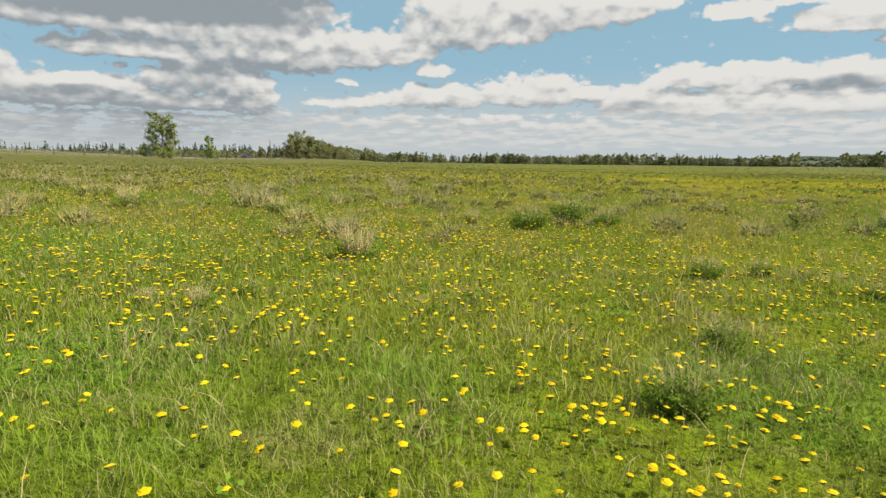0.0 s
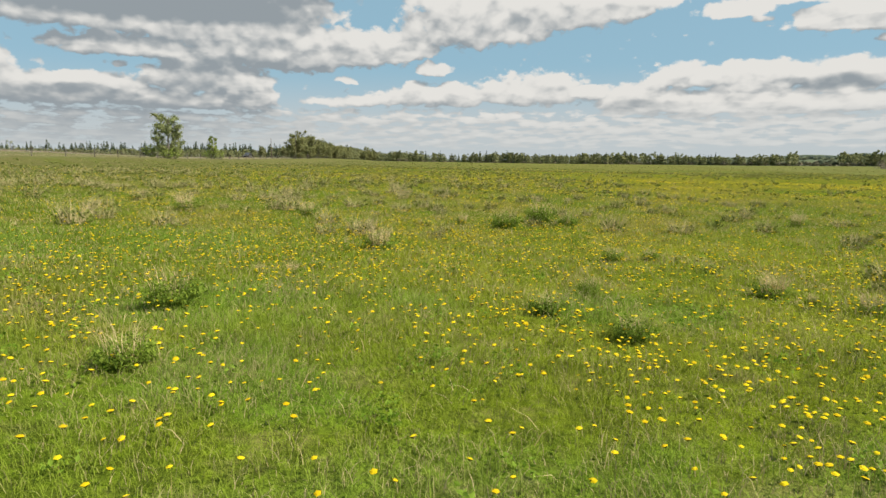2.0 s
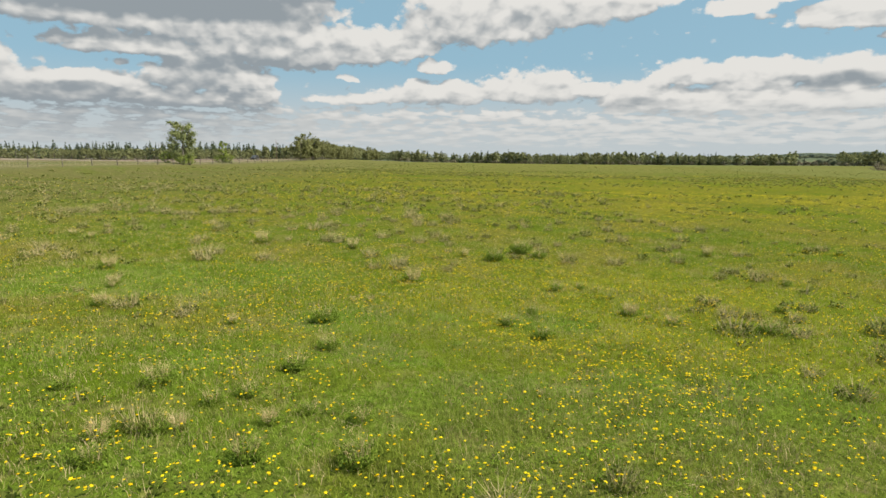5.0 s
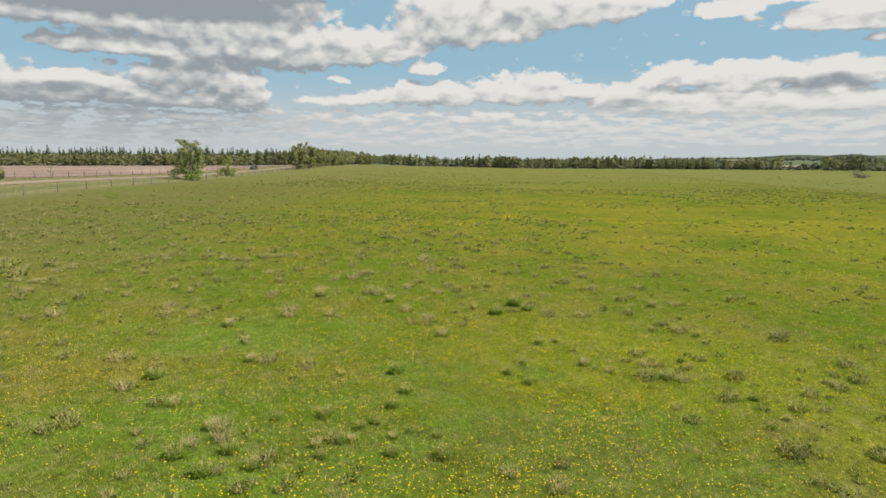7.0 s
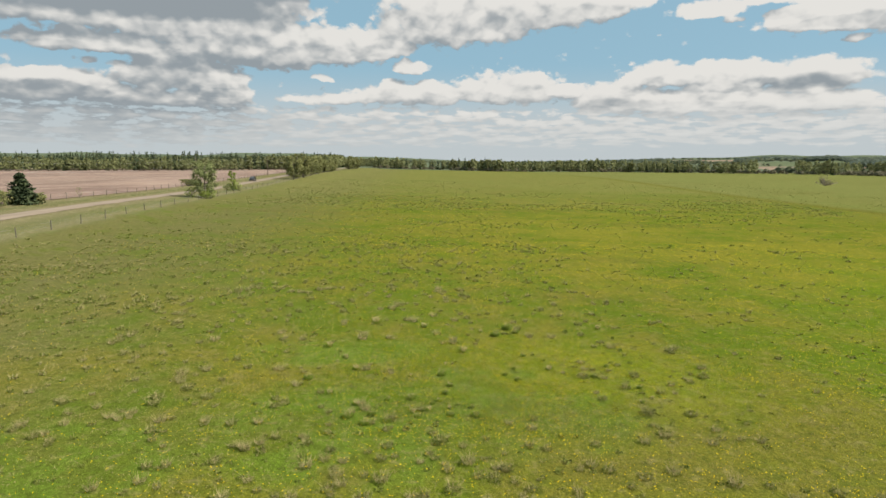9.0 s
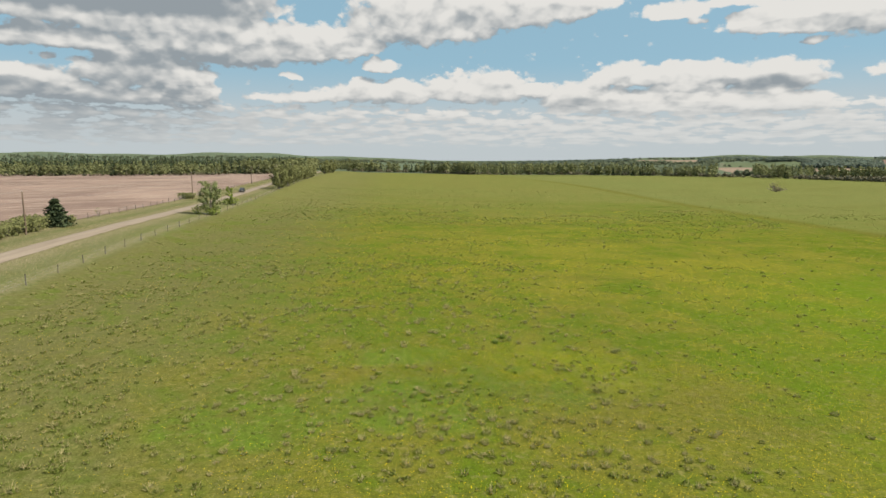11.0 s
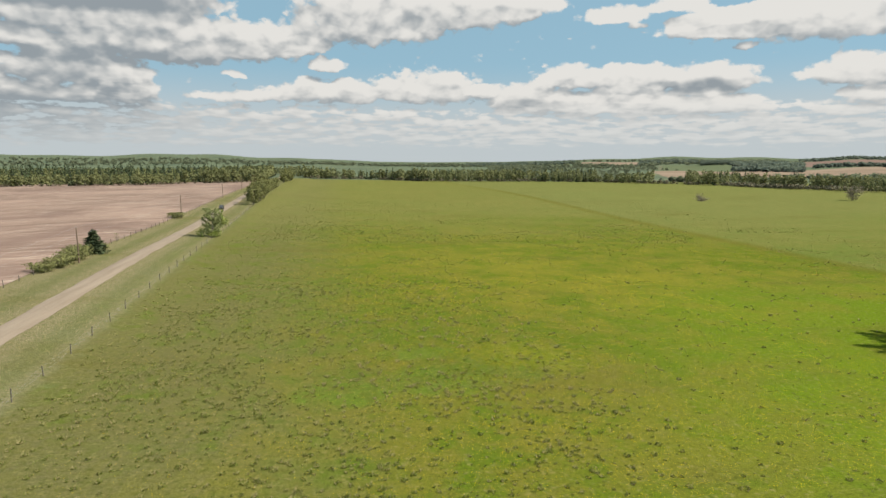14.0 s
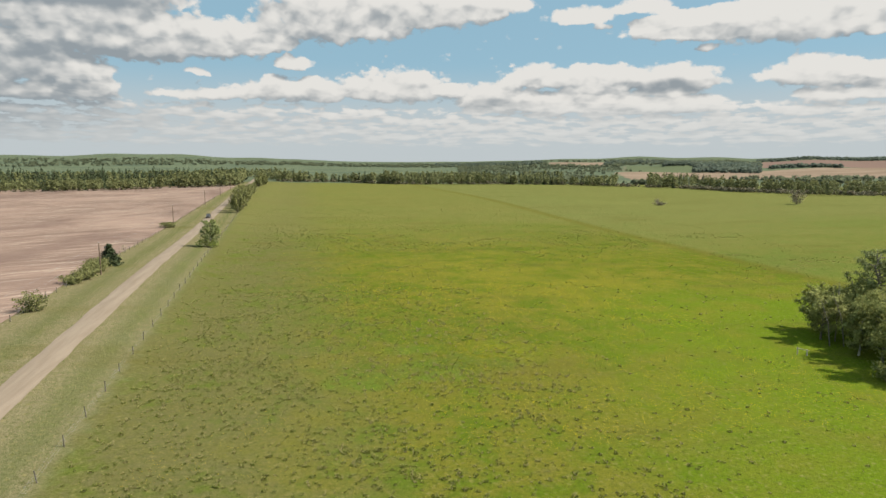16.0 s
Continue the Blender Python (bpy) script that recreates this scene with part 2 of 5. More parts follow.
def meadow_tint(n, p):
    """The meadow's own colour by place: lush and dry patches, the drier bank by the lane, the paler land past the old field line."""
    xyz = n.add("ShaderNodeSeparateXYZ")
    n.put(xyz.inputs[0], p)
    x, y = xyz.outputs[0], xyz.outputs[1]
    flat = n.join(x, y)
    broad = n.noise(n.vec("MULTIPLY", flat, (0.010, 0.022, 0)), 1.0, 4.0, 0.6)
    patch = n.noise(flat, 0.11, 5.0, 0.6)
    spot = n.noise(flat, 0.9, 4.0, 0.6)
    lush, olive, dry, pale = (0.110, 0.165, 0.009), (0.196, 0.180, 0.024), (0.170, 0.148, 0.068), (0.235, 0.218, 0.080)
    mid = n.noise(flat, 0.36, 4.0, 0.6)
    wet = n.math("ADD", n.math("ADD", n.math("MULTIPLY", patch, 0.45), n.math("MULTIPLY", broad, 0.35)), n.math("MULTIPLY", mid, 0.45))
    damp = n.math("MULTIPLY", n.step(n.vec("LENGTH", n.vec("MULTIPLY", n.vec("ADD", flat, (1.0, 1.0, 0.0)), (1.0, 1.5, 0.0))), 9.0, 3.0), 0.09)
    c = n.mix(n.step(n.math("SUBTRACT", wet, damp), 0.53, 0.70), lush, olive)
    # yellower patch right of the start; its extra brightness is put into the colour
    young = n.step(n.vec("LENGTH", n.vec("ADD", flat, (-4.5, -2.0, 0.0))), 10.0, 2.0)
    c = n.mix(n.math("MULTIPLY", young, n.step(mid, 0.35, 0.65, 0.45, 0.9)), c, (0.228, 0.255, 0.016))
    c = n.mix(n.math("MULTIPLY", n.step(n.math("ADD", n.math("MULTIPLY", spot, 0.55), n.math("MULTIPLY", n.noise(flat, 0.21, 3.0), 0.5)), 0.54, 0.70), 0.36), c, (0.200, 0.160, 0.060))
    green_side = n.math("MULTIPLY", n.step(n.math("ADD", x, n.math("MULTIPLY", y, -0.35)), 6.0, 42.0), n.step(y, 60.0, 18.0))
    c = n.mix(n.math("MULTIPLY", green_side, n.step(patch, 0.7, 0.4, 0.35, 0.85)), c, (0.150, 0.226, 0.011))
    for cx, cy, wide, deep in ((-16.0, -6.5, 6.0, 4.0), (-5.0, -3.5, 8.0, 5.5), (-7.0, 5.5, 6.0, 3.0), (2.0, -2.6, 5.5, 3.6), (-1.3, 2.4, 1.9, 1.2), (-0.6, 0.7, 1.5, 1.0), (1.6, 2.3, 1.0, 0.9)):
        q = n.vec("MULTIPLY", n.vec("ADD", flat, (-cx, -cy, 0.0)), (1 / wide, 1 / deep, 0.0))
        q = n.math("MULTIPLY", n.math("SUBTRACT", 1.0, n.vec("DOT_PRODUCT", q, q), clamp=True), n.step(mid, 0.38, 0.60, 0.1, 1.0))
        lush_spots = q if cx == -16.0 else n.math("MAXIMUM", lush_spots, q)
    west = n.step(n.math("ADD", x, n.math("MULTIPLY", n.math("SUBTRACT", patch, 0.5), 34.0)), -6.0, -36.0)
    c = n.mix(n.math("MULTIPLY", n.math("MULTIPLY", west, n.step(spot, 0.3, 0.7, 0.65, 0.95)), n.step(wet, 0.50, 0.64, 0.4, 1.0)), c, dry)
    c = n.mix(n.step(n.math("ADD", y, n.math("MULTIPLY", n.math("SUBTRACT", broad, 0.5), 160.0)), 60.0, 230.0, 0.0, 0.62), c, pale)
    east = n.step(n.math("ADD", x, n.math("MULTIPLY", n.math("SUBTRACT", patch, 0.5), 6.0)), 100.0, 106.0)
    c = n.mix(n.math("MULTIPLY", east, n.step(y, 20.0, 60.0, 0.12, 0.40)), c, (0.208, 0.222, 0.085))
    gold = n.vec("MULTIPLY", n.vec("ADD", flat, (-38.0, -62.0, 0.0)), (1 / 58, 1 / 70, 0.0))
    gold = n.math("MULTIPLY", n.math("SUBTRACT", 1.0, n.vec("DOT_PRODUCT", gold, gold), clamp=True), n.step(n.math("ADD", n.math("MULTIPLY", broad, 0.5), n.math("MULTIPLY", patch, 0.5)), 0.42, 0.60, 0.05, 0.62))
    c = n.mix(gold, c, (0.268, 0.244, 0.022))
    c = n.mix(n.step(lush_spots, 0.0, 0.6, 0.0, 0.8), c, (0.122, 0.206, 0.019))
    verge = n.step(n.math("ADD", n.math("ADD", x, n.math("MULTIPLY", y, 0.038)), n.math("MULTIPLY", n.math("SUBTRACT", n.math("ADD", spot, mid), 1.0), 6.0)), -43.6, -47.0)
    c = n.mix(n.math("MULTIPLY", verge, n.step(patch, 0.3, 0.7, 0.6, 0.95)), c, (0.190, 0.182, 0.092))
    from_lane = n.math("ADD", n.math("MULTIPLY_ADD", y, 0.0425, x), n.math("MULTIPLY", n.math("SUBTRACT", mid, 0.5), 3.0))
    strip = n.math("MAXIMUM", n.step(n.math("ABSOLUTE", n.math("ADD", from_lane, 55.25)), 6.5, 2.8), n.step(from_lane, -61.0, -65.5))
    strip = n.math("MAXIMUM", strip, n.math("MULTIPLY", n.step(n.math("ABSOLUTE", n.math("ADD", from_lane, 46.5)), 1.8, 0.4), 0.6))
    c = n.mix(n.math("MULTIPLY", strip, n.step(spot, 0.3, 0.65, 0.45, 0.95)), c, (0.300, 0.240, 0.145))
    rut = n.math("MULTIPLY", n.step(n.math("ABSOLUTE", n.math("SUBTRACT", x, 102.0)), 5.5, 0.5), n.step(mid, 0.35, 0.65, 0.35, 0.8))
    c = n.mix(rut, c, (0.150, 0.132, 0.022))
    bands = n.step(n.noise(n.vec("MULTIPLY", flat, (0.018, 0.075, 0)), 1.0, 5.0, 0.62), 0.52, 0.70)
    c = n.mix(n.math("MULTIPLY", bands, 0.5), c, (0.145, 0.120, 0.032))
    small = n.noise(n.vec("ADD", flat, (5.0, 19.0, 0.0)), 1.5, 5.0, 0.72)
    c = n.mix(n.step(small, 0.46, 0.34, 0.0, 0.62), c, (0.062, 0.082, 0.012))
    c = n.mix(n.step(small, 0.56, 0.68, 0.0, 0.42), c, (0.270, 0.225, 0.100))
    c = n.vec("MULTIPLY", c, (1.08, 1.09, 1.12))
    return c, patch, spot, flat


def ground_material():
    m, n, end = material("meadow_ground")
    p = position(n)
    c, patch, spot, flat = meadow_tint(n, p)
    c = n.vec("MULTIPLY", c, (0.86, 0.89, 0.88))
    fine = n.noise(flat, 9.0, 5.0, 0.7)
    c = n.mix(n.step(fine, 0.36, 0.64, 0.6, 0.0), c, (0.050, 0.055, 0.012))
    c = n.mix(n.step(n.noise(flat, 2.6, 4.0, 0.7), 0.38, 0.54, 0.40, 0.0), c, (0.060, 0.078, 0.014))
    c = n.mix(n.step(n.noise(n.vec("ADD", flat, (31.0, 7.0, 0.0)), 1.5, 4.0, 0.7), 0.54, 0.70, 0.0, 0.45), c, (0.27, 0.23, 0.09))
    away = n.math("SUBTRACT", n.vec("LENGTH", n.vec("SUBTRACT", flat, (60.0, -60.0, 0.0))), 0.0)
    far = n.noise(flat, 0.006, 5.0, 0.6)
    # wooded hills: greens muted towards blue, distance haze painted into the ground colour
    woods = n.mix(n.step(n.noise(flat, 0.05, 6.0, 0.75), 0.35, 0.65), (0.084, 0.108, 0.072), (0.142, 0.168, 0.102))
    woods = n.mix(n.step(far, 0.50, 0.58, 0.0, 0.55), woods, (0.070, 0.095, 0.070))
    xyz = n.add("ShaderNodeSeparateXYZ")
    n.put(xyz.inputs[0], flat)
    fx, fy = xyz.outputs[0], xyz.outputs[1]
    # tilled and sown land to the north-east, in strips that end on straight hedges
    ragged = n.math("MULTIPLY", n.math("SUBTRACT", n.noise(flat, 0.02, 3.0), 0.5), 50.0)
    left_edge = n.step(n.math("ADD", n.math("MULTIPLY_ADD", n.math("SUBTRACT", fy, 749.0), -0.47, fx), ragged), 452.0, 458.0)
    near_strip = n.math("MULTIPLY", left_edge, n.math("MULTIPLY", n.step(fy, 742.0, 748.0), n.step(n.math("ADD", fy, ragged), 1196.0, 1184.0)))
    out = n.vec("LENGTH", n.vec("ADD", flat, (20.0, 76.0, 0.0)))
    turn = n.math("MULTIPLY", n.math("ARCTAN2", n.math("ADD", fx, 20.0), n.math("ADD", fy, 76.0)), 180 / math.pi)
    upper = n.math("MULTIPLY", n.step(n.math("MULTIPLY_ADD", ragged, 0.02, turn), 40.2, 40.5), n.math("MULTIPLY", n.step(out, 1880.0, 1900.0), n.step(out, 3150.0, 3100.0)))
    slope = n.math("MULTIPLY", n.math("MULTIPLY", n.step(turn, 22.4, 22.7), n.step(turn, 27.6, 27.3)), n.math("MULTIPLY", n.step(out, 2180.0, 2200.0), n.step(out, 2760.0, 2740.0)))
    sown = n.math("MULTIPLY", n.math("MULTIPLY", n.step(turn, 29.0, 29.6), n.step(turn, 36.6, 36.0)), n.math("MULTIPLY", n.step(out, 1500.0, 1510.0), n.step(out, 1990.0, 1980.0)))
    farm = n.math("MAXIMUM", n.math("MAXIMUM", near_strip, upper), n.math("MAXIMUM", slope, sown))
    plough = n.mix(n.step(n.noise(n.vec("MULTIPLY", flat, (0.004, 0.02, 0.0)), 1.0, 4.0), 0.40, 0.62), (0.205, 0.155, 0.114), (0.262, 0.202, 0.150))
    plough = n.mix(upper, plough, (0.185, 0.130, 0.108))
    plough = n.mix(sown, plough, (0.108, 0.130, 0.074))
    c = n.mix(n.step(away, 690.0, 740.0), c, n.mix(farm, woods, plough))
    bump = n.math("ADD", n.math("MULTIPLY", fine, 0.4), n.noise(flat, 2.2, 5.0, 0.65))
    surface(n, end, c, 1.0, bump, 0.8, 0.14, gloss=0.0)
    return m


def blade_material():
    m, n, end = material("grass_blades")
    p = position(n)
    c, patch, spot, flat = meadow_tint(n, p)
    r = island(n)
    c = n.vec("MULTIPLY", c, (1.50, 1.45, 1.70))
    c = n.mix(n.step(r, 0.0, 1.0, 0.0, 0.35), c, (0.30, 0.35, 0.060))
    c = n.mix(n.step(n.math("ADD", r, n.math("MULTIPLY", n.math("SUBTRACT", spot, 0.5), 1.3)), 0.72, 0.92, 0.0, 0.85), c, (0.47, 0.38, 0.20))
    surface(n, end, c, 0.7, through_light=0.25, gloss=0.08, upward=0.72)
    return m


def leafy(name, dark, light, translucent=0.3, patch=0.35, rough=0.6, upward=0.3):
    """Leaves: each one its own tone, and each crown a little different."""
    m, n, end = material(name)
    k = n.math("ADD", n.math("MULTIPLY", island(n), 0.6), n.math("MULTIPLY", n.noise(position(n), patch, 2.0), 0.55))
    surface(n, end, n.mix(n.step(k, 0.2, 0.9), dark, light), rough, through_light=translucent, gloss=0.05, upward=upward)
    return m


def rough_plain(name, a, b, scale, rough=0.85, bump=0.4, distance=0.01, detail=6.0, stretch=(1, 1, 1)):
    m, n, end = material(name)
    p = n.vec("MULTIPLY", n.add("ShaderNodeTexCoord").outputs["Object"], stretch)
    k = n.noise(p, scale, detail, 0.65)
    big = n.noise(p, scale * 0.13, 3.0)
    c = n.mix(n.step(n.math("ADD", n.math("MULTIPLY", k, 0.7), n.math("MULTIPLY", big, 0.4)), 0.35, 0.75), a, b)
    surface(n, end, c, rough, k, bump, distance, gloss=0.2)
    return m


def plough_material():
    m, n, end = material("ploughed_soil")
    p = position(n)
    turned = n.vec("MULTIPLY", p, (0.55, 0.035, 0.0))
    xyz = n.add("ShaderNodeSeparateXYZ")
    n.put(xyz.inputs[0], p)
    sweep = n.join(n.math("ADD", n.math("MULTIPLY", xyz.outputs[1], 0.9), n.math("MULTIPLY", xyz.outputs[0], -0.45)), n.math("MULTIPLY", xyz.outputs[0], 0.12))
    rows = n.noise(n.vec("MULTIPLY", sweep, (0.5, 0.42, 0)), 1.0, 7.0, 0.7, 1.2)
    broad = n.noise(p, 0.018, 4.0, 0.6, 0.8)
    c = n.mix(n.step(n.math("ADD", n.math("MULTIPLY", rows, 0.6), n.math("MULTIPLY", broad, 0.5)), 0.42, 0.66), (0.145, 0.096, 0.076), (0.300, 0.212, 0.166))
    streak = n.step(n.noise(n.vec("MULTIPLY", sweep, (0.8, 0.42, 0)), 1.0, 7.0, 0.75, 1.5), 0.52, 0.64)
    c = n.mix(n.math("MULTIPLY", streak, 0.85), c, (0.47, 0.39, 0.31))
    worked = n.step(n.noise(n.vec("MULTIPLY", p, (0.020, 0.009, 0.0)), 1.0, 5.0, 0.65, 1.0), 0.50, 0.64)
    c = n.mix(n.math("MULTIPLY", worked, 0.55), c, (0.150, 0.098, 0.080))
    surface(n, end, c, 0.95, n.noise(p, 2.5, 5.0, 0.7), 0.7, 0.15, gloss=0.1)
    return m


def gravel_material():
    m, n, end = material("lane_gravel")
    p = position(n)
    fine, mid = n.noise(p, 14.0, 5.0, 0.7), n.noise(n.vec("MULTIPLY", p, (0.9, 0.08, 0)), 1.0, 5.0, 0.6)
    c = n.mix(n.step(n.math("ADD", n.math("MULTIPLY", fine, 0.3), n.math("MULTIPLY", mid, 0.75)), 0.36, 0.70), (0.225, 0.178, 0.132), (0.285, 0.232, 0.176))
    surface(n, end, c, 0.95, fine, 0.6, 0.03, gloss=0.1)
    return m


M_GROUND, M_BLADE = ground_material(), blade_material()
M_PLOUGH, M_GRAVEL = plough_material(), gravel_material()
M_POPLAR = leafy("poplar_leaves", (0.12, 0.15, 0.055), (0.34, 0.37, 0.16), 0.4, upward=0.35)
M_ASPEN = leafy("aspen_leaves", (0.165, 0.185, 0.060), (0.40, 0.415, 0.150), 0.42, patch=0.25, upward=0.4)
M_SPRING = leafy("young_leaves", (0.14, 0.20, 0.035), (0.32, 0.37, 0.09))
M_SPRUCE = leafy("spruce_needles", (0.036, 0.054, 0.028), (0.082, 0.102, 0.050), 0.1, upward=0.15)
M_WILLOW = leafy("willow_twigs", (0.17, 0.15, 0.10), (0.34, 0.30, 0.20), 0.15, 0.15)
M_WOODS = leafy("woodland_leaves", (0.180, 0.195, 0.086), (0.258, 0.268, 0.120), 0.40, 0.05, upward=0.42)
# far woods: the bluish haze of distance is put into these leaf colours
M_DISTANT = leafy("hazy_distant_woods", (0.105, 0.130, 0.082), (0.155, 0.180, 0.108), 0.25, 0.006, upward=0.85)
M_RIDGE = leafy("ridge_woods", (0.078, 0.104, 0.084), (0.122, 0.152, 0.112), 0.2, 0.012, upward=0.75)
M_SCRUB = leafy("scrub_twigs", (0.120, 0.112, 0.068), (0.205, 0.188, 0.120), 0.2, 0.08, upward=0.25)
M_OLIVE = leafy("willow_leaves", (0.145, 0.155, 0.058), (0.262, 0.266, 0.108), 0.40, 0.2, upward=0.42)
M_TUFT = leafy("tussock_leaves", (0.075, 0.098, 0.016), (0.215, 0.240, 0.055), 0.3, 0.8, upward=0.3)
M_STRAW = leafy("dry_straw", (0.42, 0.325, 0.15), (0.70, 0.56, 0.31), 0.25, 0.9, upward=0.3)
M_BLEACHED = leafy("bleached_tussock_tops", (0.29, 0.250, 0.110), (0.54, 0.45, 0.235), 0.3, 0.6, upward=0.4)
M_FORB = leafy("forb_leaves", (0.090, 0.145, 0.016), (0.27, 0.360, 0.052), 0.42, 0.9, upward=0.35)
M_HERB = leafy("herb_leaves", (0.105, 0.185, 0.012), (0.23, 0.34, 0.040), 0.35, 1.5, upward=0.4)
M_PETAL = leafy("dandelion_petals", (0.66, 0.44, 0.005), (0.84, 0.65, 0.015), 0.2, 1.0, upward=0.5)
M_STALK = leafy("dandelion_stalks", (0.14, 0.17, 0.04), (0.27, 0.22, 0.08), 0.2, 1.0)
M_BARK = rough_plain("tree_bark", (0.10, 0.085, 0.065), (0.27, 0.245, 0.20), 9.0, stretch=(1, 1, 0.3))
M_PALE_BARK = rough_plain("pale_bark", (0.30, 0.28, 0.23), (0.55, 0.52, 0.45), 7.0, stretch=(1, 1, 2.0))
M_POST = rough_plain("weathered_post", (0.085, 0.074, 0.060), (0.19, 0.168, 0.140), 14.0, stretch=(1, 1, 0.15))
M_POLE = rough_plain("pole_wood", (0.10, 0.070, 0.050), (0.20, 0.15, 0.11), 6.0, stretch=(1, 1, 0.1))
M_RAIL = rough_plain("bleached_wood", (0.36, 0.34, 0.30), (0.58, 0.55, 0.50), 9.0, stretch=(0.2, 1, 1))
M_WIRE = rough_plain("galvanised_wire", (0.22, 0.22, 0.22), (0.36, 0.36, 0.35), 30.0, rough=0.5)
M_SOIL = rough_plain("bare_soil", (0.09, 0.065, 0.045), (0.17, 0.13, 0.09), 8.0)


def paint(name, colour, rough, metal=0.0, gloss=0.5):
    m, n, end = material(name)
    k = n.noise(n.add("ShaderNodeTexCoord").outputs["Object"], 5.0, 4.0)
    surface(n, end, n.mix(n.math("MULTIPLY", k, 0.35), colour, (0.16, 0.14, 0.11)), rough, metal=metal, gloss=gloss)
    return m


M_CAR, M_GLASS_CAR, M_TYRE = paint("dark_car_paint", (0.018, 0.020, 0.024), 0.25), paint("tinted_car_window", (0.05, 0.06, 0.07), 0.08), paint("tyre_rubber", (0.02, 0.02, 0.02), 0.9)
M_RIM, M_LAMP = paint("alloy_rim", (0.45, 0.45, 0.46), 0.35, 0.8), paint("lamp_lens", (0.75, 0.75, 0.72), 0.2)
M_CERAMIC = paint("insulator", (0.32, 0.30, 0.27), 0.3)

# ---------------------------------------------------------------- mesh helpers
rng = np.random.default_rng(7)
LATTICE = rng.random((256, 256))


def field(x, y, size, seed=0):
    """Smooth random values from 0 to 1 over the plan, with lumps of the given size."""
    u, v = np.asarray(x) / size + 37.3 * seed + 1000, np.asarray(y) / size + 91.7 * seed + 1000
    i, j = np.floor(u).astype(int), np.floor(v).astype(int)
    a, b = u - i, v - j
    a, b = a * a * (3 - 2 * a), b * b * (3 - 2 * b)
    at = lambda p, q: LATTICE[p % 256, q % 256]  # noqa: E731
    return (at(i, j) * (1 - a) + at(i + 1, j) * a) * (1 - b) + (at(i, j + 1) * (1 - a) + at(i + 1, j + 1) * a) * b


class Soup:
    """Triangles gathered into one mesh."""

    def __init__(self):
        self.v, self.t, self.m, self.count = [], [], [], 0

    def add(self, verts, tris, slot=0):
        verts, tris = np.asarray(verts, float).reshape(-1, 3), np.asarray(tris, int).reshape(-1, 3)
        self.v.append(verts)
        self.t.append(tris + self.count)
        self.m.append(np.full(len(tris), slot))
        self.count += len(verts)
        return self

    def arrays(self):
        return np.concatenate(self.v), np.concatenate(self.t), np.concatenate(self.m)

    def mesh(self, name, *materials, smooth_shade=False):
        v, t, m = self.arrays()
        me = bpy.data.meshes.new(name)
        me.vertices.add(len(v))
        me.vertices.foreach_set("co", v.astype(np.float32).ravel())
        me.loops.add(3 * len(t))
        me.loops.foreach_set("vertex_index", t.astype(np.int32).ravel())
        me.polygons.add(len(t))
        me.polygons.foreach_set("loop_start", np.arange(0, 3 * len(t), 3, dtype=np.int32))
        for mat in materials:
            me.materials.append(mat)
        me.polygons.foreach_set("material_index", m.astype(np.int32))
        me.polygons.foreach_set("use_smooth", np.full(len(t), smooth_shade))
        me.update(calc_edges=True)
        return me


def part(name, me, parent, label=""):
    ob = new(name, me)
    ob.parent = parent
    return tagged(ob, label)


def thing(name, x, y, label, category, group="", z=None, turn=0.0):
    ob = new(name)
    ob.empty_display_size = 0.2
    ob.matrix_basis = pose(x, y, float(ground_z(x, y)) if z is None else z, 0, 0, turn)
    return tagged(ob, label, category, group)


def tube(soup, points, radii, sides=6, slot=0, cap=True):
    points = np.asarray(points, float)
    ahead = np.gradient(points, axis=0)
    ahead /= np.linalg.norm(ahead, axis=1, keepdims=True) + 1e-9
    ref = np.where(np.abs(ahead[:, 2:3]) > 0.9, [[1.0, 0, 0]], [[0, 0, 1.0]])
    side = np.cross(ahead, ref)
    side /= np.linalg.norm(side, axis=1, keepdims=True) + 1e-9
    up = np.cross(side, ahead)
    a = np.arange(sides) * 2 * np.pi / sides
    rings = points[:, None] + np.asarray(radii, float)[:, None, None] * (np.cos(a)[None, :, None] * side[:, None] + np.sin(a)[None, :, None] * up[:, None])
    n = len(points)
    i, j = np.meshgrid(np.arange(n - 1), np.arange(sides), indexing="ij")
    p, q = i * sides + j, i * sides + (j + 1) % sides
    tris = np.concatenate([np.stack([p, q, q + sides], -1).reshape(-1, 3), np.stack([p, q + sides, p + sides], -1).reshape(-1, 3)])
    if cap:
        top = (n - 1) * sides
        tris = np.concatenate([tris, [[top, top + k, top + k + 1] for k in range(1, sides - 1)]])
    return soup.add(rings.reshape(-1, 3), tris, slot)


